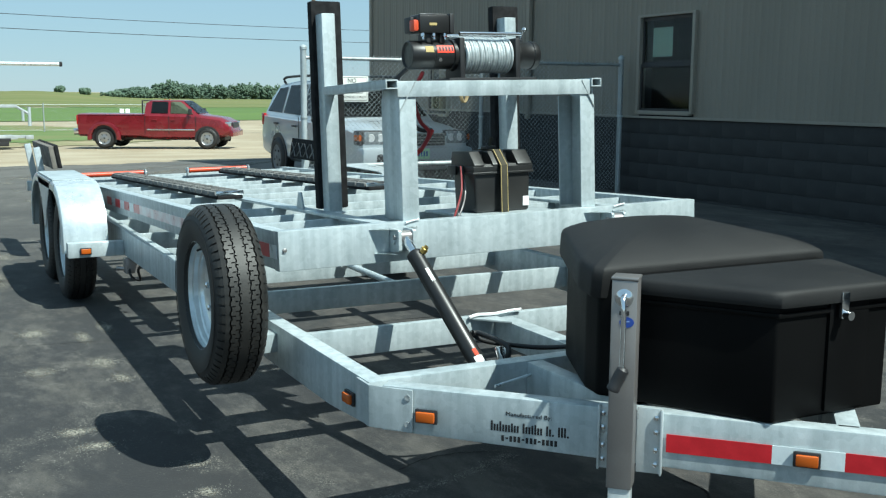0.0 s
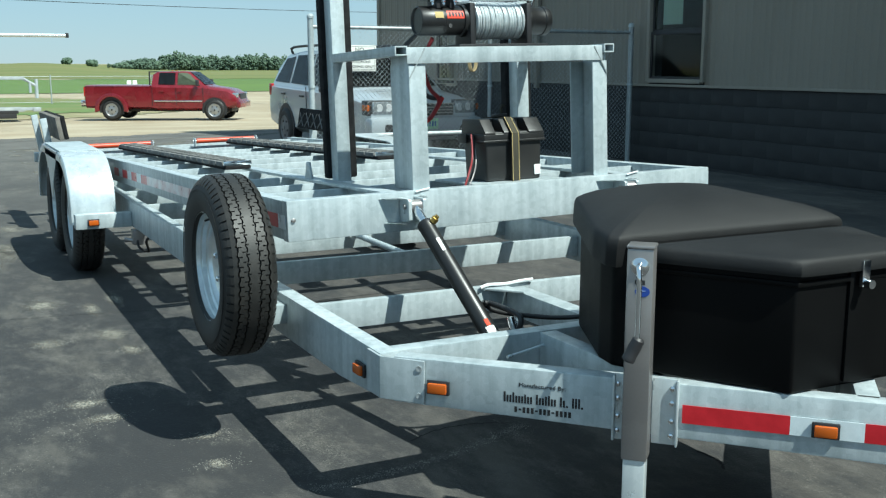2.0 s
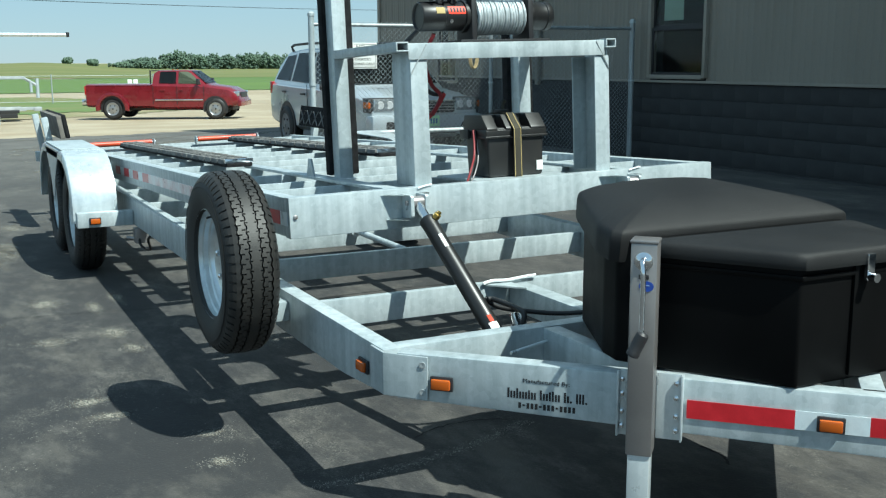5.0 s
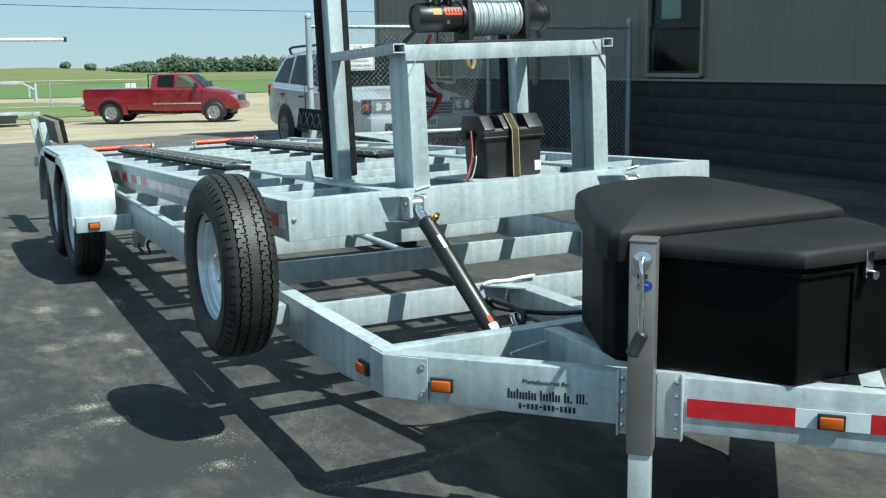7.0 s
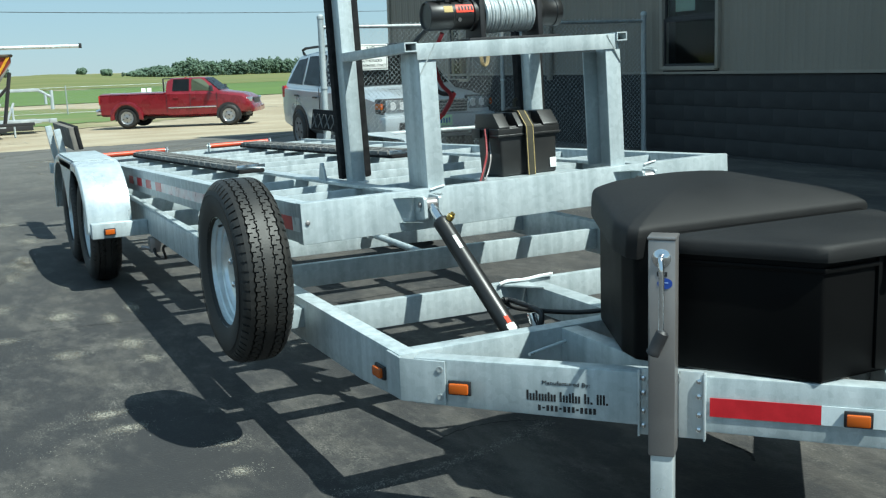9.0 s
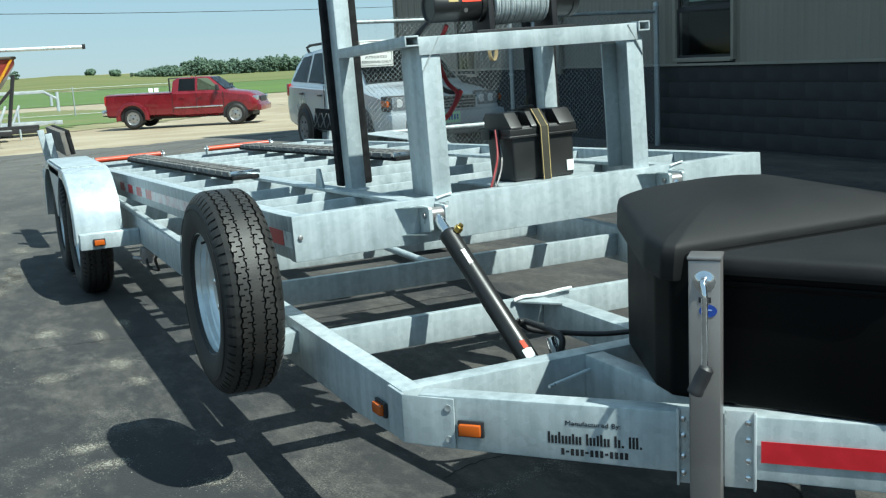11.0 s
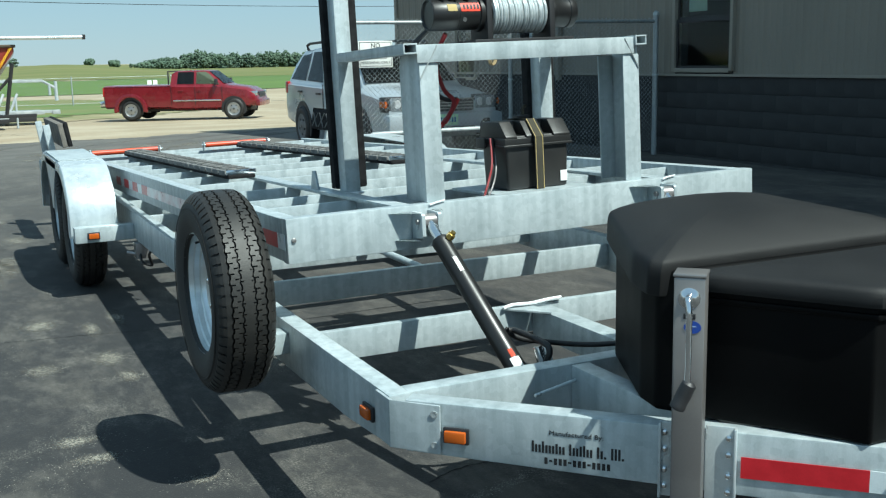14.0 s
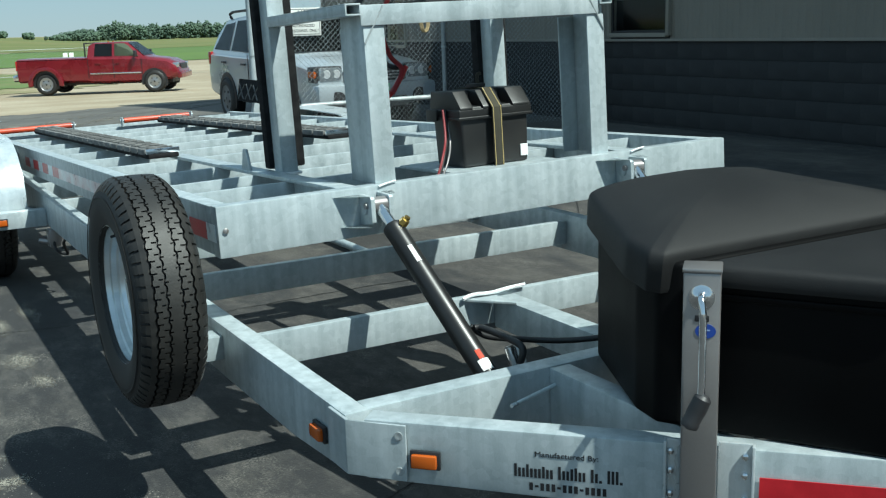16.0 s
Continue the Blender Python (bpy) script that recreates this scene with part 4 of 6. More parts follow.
def tyre_bm(R, width):
    hw = width / 2
    prof = [(R * 0.575, -hw * 0.78), (R * 0.60, -hw * 0.92), (R * 0.70, -hw * 1.04), (R * 0.80, -hw * 1.06), (R * 0.86, -hw * 1.01), (R * 0.905, -hw * 0.92), (R * 0.94, -hw * 0.78)]
    prof += [(R * 0.962, -hw * 0.4), (R * 0.97, 0.0)]
    prof += [(r, -h) for r, h in prof[-2::-1]]
    bm = bmesh.new()
    lathe(bm, prof, 64, False)
    bmesh.ops.delete(bm, geom=[f for f in bm.faces if len(f.verts) > 4], context="FACES_ONLY")
    bmesh.ops.recalc_face_normals(bm, faces=bm.faces)
    return bm


def tread_bm(R, width, n=62):
    """Five ribs: notched shoulders, hooked middle ribs and a plain centre, with narrow waved grooves between them."""
    hw = width / 2
    bm = bmesh.new()
    strips = []
    for s in (-1, 1):
        strips += [(s * 0.97, s * 0.86, 0.34, 0.1, 0, 0), (s * 0.86, s * 0.76, 0.22, 0.1, 0, 0), (s * 0.76, s * 0.615, 0.0, 0.1, 0, 1),
                   (s * 0.545, s * 0.40, 0.14, 0.0, 1, 0), (s * 0.40, s * 0.255, 0.14, 0.5, 0, 1), (s * 0.195, s * 0.13, 0.14, 0.25, 1, 0)]
    strips.append((-0.13, 0.13, 0.0, 0.0, 0, 0))

    def crown(u):
        return R * (1 - 0.018 * u * u - 0.45 * max(0, abs(u) - 0.55) ** 2)

    for a, b, gap, phase, wa, wb in strips:
        for k in range(n):
            rows = []
            for j in range(8):
                f = gap / 2 + (1 - gap) * j / 7
                g = f + phase
                th = (k + g) / n * 2 * math.pi
                wave = 0.026 * math.tanh(1.8 * math.sin(2 * math.pi * g)) * (1 if a > 0 else -1)
                lo, hi = a + wave * wa, b + wave * wb
                c, s = math.cos(th), math.sin(th)
                ri = R * (0.95 if abs(a) < 0.58 else 0.885)
                rl, rh = crown(lo), crown(hi)
                rows.append([bm.verts.new((ri * c, ri * s, lo * hw)), bm.verts.new((rl * c, rl * s, lo * hw)), bm.verts.new((rh * c, rh * s, hi * hw)), bm.verts.new((ri * c, ri * s, hi * hw))])
            for p, q in zip(rows, rows[1:]):
                for j in range(3):
                    bm.faces.new((p[j], p[j + 1], q[j + 1], q[j]))
            if gap:
                bm.faces.new(rows[0])
                bm.faces.new(rows[-1][::-1])
    bmesh.ops.remove_doubles(bm, verts=bm.verts, dist=1e-5)
    bmesh.ops.recalc_face_normals(bm, faces=bm.faces)
    return bm


def rim_bm(R, width):
    hw = width / 2
    prof = [(R * 0.592, hw * 0.90), (R * 0.612, hw * 0.88), (R * 0.615, hw * 0.80), (R * 0.578, hw * 0.76), (R * 0.570, hw * 0.60), (R * 0.545, hw * 0.56), (R * 0.538, hw * 0.40), (R * 0.508, hw * 0.35), (R * 0.50, hw * 0.20), (R * 0.485, hw * 0.12), (R * 0.48, -hw * 0.5), (R * 0.56, -hw * 0.62), (R * 0.60, -hw * 0.85), (R * 0.57, -hw * 0.85), (R * 0.46, -hw * 0.55)]
    bm = bmesh.new()
    lathe(bm, prof, 48, False)
    bmesh.ops.delete(bm, geom=[f for f in bm.faces if len(f.verts) > 4], context="FACES_ONLY")
    return bm


def disc_bm(R, width):
    hw = width / 2
    prof = [(R * 0.482, hw * 0.05), (R * 0.44, hw * 0.16), (R * 0.36, hw * 0.30), (R * 0.28, hw * 0.20), (R * 0.16, hw * 0.16), (R * 0.13, hw * 0.16), (R * 0.125, -hw * 0.05), (R * 0.3, -hw * 0.02), (R * 0.482, -hw * 0.08)]
    bm = bmesh.new()
    lathe(bm, prof, 48, False)
    bmesh.ops.delete(bm, geom=[f for f in bm.faces if len(f.verts) > 4], context="FACES_ONLY")
    return bm


X_AXIS = Matrix.Rotation(radians(-90), 4, "Y")


def wheel_parts(parent, R, width, rim_mat, m, tyre_mat=RUBBER):
    ty = part("tyre", tyre_bm(R, width), tyre_mat, parent, "black rubber tyre", m)
    part("tread", tread_bm(R, width), TREAD, ty, "worn blocky tread")
    part("sidewall_bead", turned([(R * 0.83, width * 0.532), (R * 0.838, width * 0.536), (R * 0.846, width * 0.53), (R * 0.838, width * 0.52)], 64, closed=True), RUBBER, ty)
    rm = part("rim", rim_bm(R, width), rim_mat, parent, "galvanised steel rim", m)
    part("disc", disc_bm(R, width), rim_mat, rm)
    for k in range(5):
        a = 2 * math.pi * k / 5
        part("lug_nut", turned([(0.012, 0), (0.012, 0.016), (0.006, 0.02)], 8, at=(math.cos(a) * R * 0.22, math.sin(a) * R * 0.22, width * 0.085)), CHROME, rm)
    part("valve_stem", bar((R * 0.52, 0, width * 0.30), (R * 0.50, 0, width * 0.44), 0.004, 8), TRIMBLACK, rm)
    return ty


SX, SY, SZ = -0.198, 0.86, 0.629
spare = thing("spare_wheel", "spare trailer wheel with new black tyre and galvanised rim", "wheel", pose(SX, SY, SZ))
wheel_parts(spare, 0.323, 0.178, RIMZINC, X_AXIS)
part("spare_carrier", joined(block(-0.19, 0.005, SY - 0.04, SY + 0.04, 0.40, 0.47, 0.004), block(-0.185, -0.175, SY - 0.06, SY + 0.06, 0.40, 0.68, 0.003)), ZINC, trailer)
WHEELS = ((-0.215, 4.30), (-0.215, 5.10), (W + 0.215, 4.30), (W + 0.215, 5.10))
for x, y in WHEELS:
    wh = part("wheel", turned([(0.05, -0.06), (0.05, 0.06)], 16, axis=(1, 0, 0)), ZINC, trailer, "trailer wheel with galvanised rim", pose(x, y, TR))
    ty = part("tyre", tyre_bm(TR, TW), RUBBER, wh, "", X_AXIS if x < 0 else X_AXIS.inverted())
    part("tread", tread_bm(TR, TW), TREAD, wh, "", X_AXIS)
    part("rim", joined(rim_bm(TR, TW), disc_bm(TR, TW)), BRIGHT, wh, "", X_AXIS if x < 0 else X_AXIS.inverted())
for y in (4.30, 5.10):
    part("axle", block(-0.12, W + 0.12, y - 0.04, y + 0.04, 0.29, 0.37, 0.004), ZINC, trailer)
    for x in (0.09, W - 0.09):
        part("axle_mount", block(x - 0.03, x + 0.03, y - 0.12, y + 0.12, 0.30, 0.36, 0.004), TRIMBLACK, trailer)


# ---- fenders ----
def fender(x0, x1):
    """A tandem fender: flat top, round ends and a rolled outer lip."""
    top = 0.775
    prof = [(3.862, 0.36), (3.865, 0.46)]
    for k in range(1, 9):
        a = math.pi - k * math.pi / 16
        prof.append((4.29 + 0.425 * math.cos(a), 0.46 + (top - 0.46) * math.sin(a)))
    prof += [(9.40 - y, z) for y, z in prof[::-1]]
    s = 1 if x1 > x0 else -1
    sect = [(x1, 0.0), (x0 + s * 0.022, 0.0), (x0 + s * 0.008, 0.006), (x0, 0.022), (x0, 0.06), (x0 + s * 0.004, 0.06), (x0 + s * 0.004, 0.024), (x0 + s * 0.024, 0.005), (x1, 0.005)]
    bm = bmesh.new()
    rows = []
    for i, (y, z) in enumerate(prof):
        a, b = prof[max(i - 1, 0)], prof[min(i + 1, len(prof) - 1)]
        d = Vector((b[0] - a[0], b[1] - a[1])).normalized()
        nrm = Vector((-d.y, d.x))
        rows.append([bm.verts.new((x, y - nrm.x * dep, z - nrm.y * dep)) for x, dep in sect])
    for p, q in zip(rows, rows[1:]):
        for k in range(len(sect)):
            m = (k + 1) % len(sect)
            bm.faces.new((p[k], p[m], q[m], q[k]))
    bm.faces.new(rows[0][::-1])
    bm.faces.new(rows[-1])
    bmesh.ops.recalc_face_normals(bm, faces=bm.faces)
    return bm


fl = part("fender", fender(-0.345, -0.075), BRIGHT, trailer, "bright galvanised tandem fender")
part("fender_peak", side_plate([(4.36, 0.768), (4.60, 0.56), (4.66, 0.44), (4.74, 0.44), (4.80, 0.56), (5.04, 0.768)], -0.345, -0.341, 0), BRIGHT, fl)
part("fender", fender(W + 0.345, W + 0.075), BRIGHT, trailer, "bright galvanised tandem fender")
for x0, x1 in ((-0.33, -0.001), (W + 0.001, W + 0.33)):
    for y0 in (3.755, 5.585):
        st = part("fender_bracket", joined(block(x0, x1, y0, y0 + 0.075, 0.345, 0.435, 0.006)), ZINC, trailer)
        if y0 < 4 and x0 < 0:
            marker_light(st, Matrix(((1, 0, 0, -0.228), (0, 0, -1, y0 - 0.001), (0, 1, 0, 0.385), (0, 0, 0, 1))))
part("fender_strut", block(-0.075, -0.001, 4.55, 4.8, 0.62, 0.66, 0.003), ZINC, trailer)
part("step_pad", block(-0.335, -0.085, 4.3, 5.1, 0.7755, 0.782, 0.002), ZINC, trailer)
# brake line clutter behind the bracket
part("brake_hose", line([(0.03, 3.7, 0.36), (0.0, 3.6, 0.25), (0.05, 3.55, 0.22), (0.02, 3.45, 0.3), (0.03, 3.3, 0.36)], 0.008, 6, 4), BLACKCABLE, trailer)
part("shackle", joined(block(-0.02, 0.05, 3.62, 3.7, 0.25, 0.34, 0.004), bar((-0.06, 3.7, 0.28), (0.04, 3.66, 0.26), 0.012)), JACK, trailer)

# rear guides: a dark board behind two leaning posts
part("rail_tail", block(0.004, 0.056, 6.351, 6.9, RB + 0.004, RT - 0.004, 0.004), ZINC, trailer)
for x, s in ((-0.085, -1), (W + 0.17, 1)):
    ya, yb, b0, b1 = (6.10, 6.75, 5.80, 6.90) if s < 0 else (5.62, 6.24, 5.42, 6.45)
    edge = 0.0 if s < 0 else W
    arm = part("guide_arm", block(min(edge, x + s * 0.16), max(edge, x + s * 0.16), yb - 0.04, yb + 0.04, 0.50, 0.58, 0.004), ZINC, trailer)
    for y in (ya, yb):
        part("guide_post", beam((0, 0), (0.05, 0), 0.05, 0, 0.40, 0.004), ZINC, arm, "", Matrix.Translation((x + s * 0.03 - 0.025 + (-0.05 if s < 0 else 0), y, 0.50)) @ Matrix.Rotation(radians(9 * s), 4, "Y"))
    bx = -0.01 if s < 0 else 0.0
    part("guide_board", block(bx - 0.02, bx + 0.02, b0, b1, 0.0, 0.18, 0.006), WOODEND, arm, "dark carpeted guide board", Matrix.Translation((x + s * 0.03, 0, 0.745)) @ Matrix.Rotation(radians(9 * s), 4, "Y"))
    part("board_carpet", block(bx + 0.0205 if s < 0 else bx - 0.05, bx + 0.05 if s < 0 else bx - 0.0205, b0 - 0.012, b1, 0.0, 0.182, 0.006), CARPET, arm, "black carpet facing", Matrix.Translation((x + s * 0.03, 0, 0.745)) @ Matrix.Rotation(radians(9 * s), 4, "Y"))
    if s > 0:
        for k in range(6):
            y = 5.47 + k * 0.165
            for a, b in ((0.02, 0.14), (0.14, 0.02)):
                part("lacing", line([(-0.052, y, a), (-0.052, y + 0.12, b)], 0.006, 6), PAD, arm, "", Matrix.Translation((x + s * 0.03, 0, 0.745)) @ Matrix.Rotation(radians(9 * s), 4, "Y"))
    part("guide_foot", block(min(edge, x + s * 0.05), max(edge, x + s * 0.05), 5.58, 5.68, 0.48, 0.53, 0.003), ZINC, arm)

# ---- tilting bed ----
BED = pose(-0.003, 0.785, 0.852, -2.20, -1.15, 0)
bed = thing("tilt_bed", "galvanised tilting boat bed raised on hydraulic cylinders", "trailer bed", BED)
BL = 5.55
BH = 0.148
BW = 1.926
part("front_beam", block(0, BW, 0, 0.055, -BH, 0, 0.005), ZINC, bed)
for x in (0.0, BW - 0.055):
    part("bed_rail", block(x, x + 0.055, 0.0555, BL, -BH + 0.004, -0.002, 0.005), ZINC, bed)
for y in (0.47, 0.78, 1.22, 1.75, 2.25, 2.75, 3.2, 3.65, 4.1, 4.55, 5.0, 5.45):
    part("rung", joined(block(0.0555, BW - 0.0555, y, y + 0.016, -BH + 0.03, -0.0138, 0.003), block(0.0555, BW - 0.0555, y + 0.0155, y + 0.05, -BH + 0.03, -BH + 0.038, 0.002)), ZINC, bed)
for x in (0.40, BW - 0.45):
    part("stringer", block(x - 0.008, x + 0.057, 0.056, 1.90, -0.0135, 0.0, 0.003), ZINC, bed)
    part("stringer_web", block(x + 0.02, x + 0.03, 0.056, 0.468, -BH + 0.01, -0.0125, 0.002), ZINC, bed)
part("lug_plate", side_plate([(0.84, 0.0), (0.93, 0.0), (0.90, 0.075), (0.87, 0.075)], 0.40, 0.410, 0.002), ZINC, bed)
# reflective squares along the rail
y = 0.02
for k in range(24):
    ln, mat = (0.165, RED_TAPE) if k % 2 else (0.08 if k == 0 else 0.13, WHITE_TAPE)
    if 9 <= k <= 16:
        mat = WORN_TAPE
    part("reflective_tape", block(-0.0026, -0.0004, y, y + ln - 0.003, -0.103, -0.053, 0), mat, bed, "red reflective tape" if mat is RED_TAPE else "pale worn reflective tape")
    y += ln
part("bolt", turned([(0.008, 0), (0.008, 0.006), (0.004, 0.008)], 10, axis=(0, -1, 0), at=(0.022, 0.0, -0.07)), JACK, bed)

# bunks with ribbed rubber tops
for x in (0.265, 1.12):
    bk = part("bunk", block(x, x + 0.14, 1.79, 4.87, 0.0, 0.024, 0.006), CARPET, bed, "long black rubber-topped bunk board")
    n = 22
    for k in range(n):
        y = 1.82 + k * 3.02 / n
        ridges = [beam((x + 0.016, y + 0.01 + 0.098 * e), (x + 0.124, y + 0.108 - 0.098 * e), 0.014, 0.0385, 0.046, 0.001) for e in (0, 1)]
        part("rubber_pad", joined(block(x - 0.002, x + 0.142, y, y + 0.126, 0.014, 0.04, 0.007), *ridges), PAD, bk)
    part("end_cap", block(x - 0.004, x + 0.144, 1.776, 1.7895, 0.020, 0.043, 0.003), CHROME, bk, "bright metal end strip")
    part("bunk_nose", block(x + 0.002, x + 0.138, 1.768, 1.7895, 0.0, 0.019, 0.006), CARPET, bk)
# orange rollers across the rear
for x in (0.05, 0.90):
    ro = part("roller", bar((x, 4.95, 0.03), (x + 0.48, 4.95, 0.03), 0.019, 16), ORANGE, bed, "orange plastic roller")
    part("roller_shaft", bar((x - 0.03, 4.95, 0.03), (x + 0.51, 4.95, 0.03), 0.01, 10), CHROME, ro)
    for e in (x - 0.02, x + 0.49):
        part("roller_bracket", block(e, e + 0.008, 4.92, 4.98, -0.014, 0.055, 0.002), ZINC, ro)


# ---- cylinder brackets on the beam ----
def plate(pts, thick):
    """A flat plate from its corners in space, given thickness."""
    bm = bmesh.new()
    bm.faces.new([bm.verts.new(p) for p in pts])
    bmesh.ops.solidify(bm, geom=bm.faces[:], thickness=thick)
    bmesh.ops.recalc_face_normals(bm, faces=bm.faces)
    bmesh.ops.bevel(bm, geom=list(bm.edges), offset=0.0012, segments=1, affect="EDGES")
    return bm


CYL = (0.475, BW - 0.475)
for cx in CYL:
    for s, wide in ((-1, 0.092), (1, 0.045)):
        x = cx + s * 0.030
        ear = part("cylinder_bracket", side_plate([(0.0, -0.020), (-0.076, -0.022), (-0.082, -0.028), (-0.082, -0.098), (-0.076, -0.104), (0.0, -0.112)], x - 0.007, x + 0.007, 0.002), ZINC, bed)
        for z, run in ((-0.020, wide), (-0.112, wide * 0.8)):
            web = [(x + s * 0.007, -0.001, z), (x + s * run, -0.001, z), (x + s * 0.016, -0.076, z), (x + s * 0.007, -0.078, z)]
            part("bracket_gusset", plate(web if s > 0 else web[::-1], 0.008), ZINC, ear)
        part("pin_boss", turned([(0.006, -0.004), (0.0155, -0.004), (0.0155, 0.004), (0.012, 0.005), (0.006, 0.003)], 20, axis=(s, 0, 0), at=(x + s * 0.010, -0.042, -0.062)), ZINC, ear)
    for z in (-0.058, -0.096):
        part("bolt", turned([(0.009, 0), (0.009, 0.006), (0.005, 0.007), (0.005, 0.014)], 6, axis=(0, -1, 0), at=(cx + 0.062, -0.001, z)), JACK, bed)
    part("pivot_pin", bar((cx - 0.045, -0.055, -0.05), (cx + 0.045, -0.055, -0.05), 0.010, 12), JACK, bed)
    part("weld_bead", line([(cx + 0.03, -0.004, -0.004), (cx + 0.06, -0.003, 0.002), (cx + 0.09, -0.002, 0.006)], 0.0035, 6, 3), WELD, bed)

# ---- gantry ----
GT = 0.530
gantry = part("winch_stand", block(0.5035, 1.3855, 0.0235, 0.031, GT - 0.060, GT, 0.002), ZINC, bed, "welded galvanised channel winch stand")
part("header_top", block(0.5035, 1.3855, 0.0315, 0.23, GT - 0.008, GT - 0.001, 0.002), ZINC, gantry)
for x0, s in ((0.512, 1), (1.410, -1)):
    a, b = (x0, x0 + 0.007) if s == 1 else (x0 - 0.007, x0)
    top = GT - 0.061 if s == 1 else GT - 0.062
    part("leg_web", block(a, b, 0.038, 0.1895, 0.0, GT - 0.032 if s == -1 else GT - 0.009, 0.002), ZINC, gantry)
    for y in (0.0305, 0.190):
        part("leg_flange", block(min(x0, x0 + s * 0.070), max(x0, x0 + s * 0.070), y, y + 0.007, 0.0, top, 0.002), ZINC, gantry)
    part("mitre_weld", line([(x0 + s * 0.002, 0.0285, GT - 0.112), (x0 + s * 0.066, 0.0225, GT - 0.004)], 0.0028, 6), OLDZINC, gantry)


def hollow(x0, x1, y0, y1, z0, z1, t=0.005):
    return joined(block(x0, x1, y0, y1, z0, z0 + t, 0.001), block(x0, x1, y0, y1, z1 - t, z1, 0.001), block(x0, x0 + t, y0, y1, z0 + t, z1 - t, 0.001), block(x1 - t, x1, y0, y1, z0 + t, z1 - t, 0.001), block(x0 + t, x1 - t, y0 + 0.30, y0 + 0.305, z0 + t, z1 - t, 0))


for x0, x1 in ((0.451, 0.502), (1.387, 1.436)):
    part("post_arm", hollow(x0, x1, 0.014, 0.66, GT - 0.030, GT + 0.005), ZINC, gantry, "open-ended rectangular steel arm")
# padded guide posts
for x0 in (0.46, 1.365):
    gp = part("guide_post", block(x0 - 0.004, x0 + 0.058, 0.66, 0.735, -0.01, 0.845, 0.006), ZINC, bed, "tall galvanised square post")
    part("post_pad", block(x0 - 0.022, x0 + 0.118, 0.736, 0.785, 0.005, 0.905, 0.01), CARPET, gp, "black carpeted pad board")
    part("weld_foot", block(x0 - 0.014, x0 + 0.068, 0.65, 0.75, -0.013, -0.004, 0.003), WELD, gp)
part("battery_tray", block(0.80, 1.22, 0.06, 0.42, -0.012, -0.002, 0.002), ZINC, bed)

# ---- hydraulic cylinders ----
bpy.context.view_layer.update()


def cylinder(cx, base_x):
    top = BED @ Vector((cx, -0.055, -0.05))
    low = Vector((base_x, 0.12, 0.40))
    d = (top - low)
    ax = d.normalized()
    full = d.length
    body = full - 0.10
    t = thing("hydraulic_cylinder", "black hydraulic cylinder with chrome rod tilting the bed", "hydraulic cylinder", Matrix.Translation(low) @ ax.to_track_quat("Z", "Y").to_matrix().to_4x4(), group="hydraulic cylinders")
    part("barrel", turned([(0.027, 0.02), (0.0305, 0.025), (0.0305, body - 0.02), (0.0315, body - 0.018), (0.0315, body - 0.002), (0.029, body), (0.018, body + 0.001)], 28), BLACKPAINT, t)
    part("rod", turned([(0.017, body), (0.017, full - 0.005)], 24), CHROME, t, "chrome piston rod")
    part("rod_eye", turned([(0.024, -0.025), (0.024, 0.025)], 20, axis=(1, 0, 0), at=(0, 0, full)), JACK, t)
    part("base_eye", turned([(0.028, -0.028), (0.028, 0.028)], 20, axis=(1, 0, 0)), BLACKPAINT, t)
    inv = t.matrix_basis.to_3x3().inverted()
    toward = (inv @ Vector((-0.2, -0.9, 0.55))).normalized()
    toward = Vector((toward.x, toward.y, 0)).normalized()
    side = Vector((-toward.y, toward.x, 0))
    part("port_fitting", turned([(0.014, 0), (0.014, 0.018), (0.009, 0.02), (0.009, 0.028)], 6, axis=toward + side * 0.7, at=(toward + side * 0.7).normalized() * 0.033 + Vector((0, 0, body - 0.022))), BRASS, t, "brass breather fitting")

    def label(z0, z1, half, mat, name, tag):
        bm = bmesh.new()
        n = 6
        lo, hi = [], []
        for k in range(n + 1):
            a = -half + 2 * half * k / n
            v = (toward * math.cos(a) + side * math.sin(a)) * 0.0310
            lo.append(bm.verts.new((v.x, v.y, z0)))
            hi.append(bm.verts.new((v.x, v.y, z1)))
        for k in range(n):
            bm.faces.new((lo[k], lo[k + 1], hi[k + 1], hi[k]))
        bmesh.ops.recalc_face_normals(bm, faces=bm.faces)
        bmesh.ops.solidify(bm, geom=bm.faces[:], thickness=-0.0006)
        part(name, bm, mat, t, tag)

    label(body - 0.17, body - 0.105, 0.22, WHITE, "label", "white printed label")
    label(0.065, 0.10, 0.5, WHITE, "label", "white and orange warning label")
    label(0.102, 0.132, 0.24, ORANGE, "label", "orange warning label")
    return low, ax


low1, ax1 = cylinder(CYL[0], 0.495)
cylinder(CYL[1], W - 0.495)
hose = thing("hydraulic_hose", "black hydraulic hose with crimped steel ends", "hose")
side_p = low1 + ax1 * 0.18 + Vector((0.035, -0.01, 0.0))
part("hose", line([low1 + ax1 * 0.20 + Vector((0.034, 0.02, 0.02)), side_p + Vector((0.04, 0.03, 0.0)), (0.66, 0.28, 0.478), (0.78, 0.21, 0.470), (0.90, 0.10, 0.495), (0.99, -0.04, 0.54)], 0.0085, 10, 6), BLACKCABLE, hose)
part("hose", line([low1 + ax1 * 0.20 + Vector((0.034, 0.0, 0.02)), side_p + Vector((0.02, 0.01, 0.03)), low1 + Vector((0.065, 0.0, 0.12)), low1 + Vector((0.06, -0.005, 0.075))], 0.0095, 10, 6), BLACKCABLE, hose)
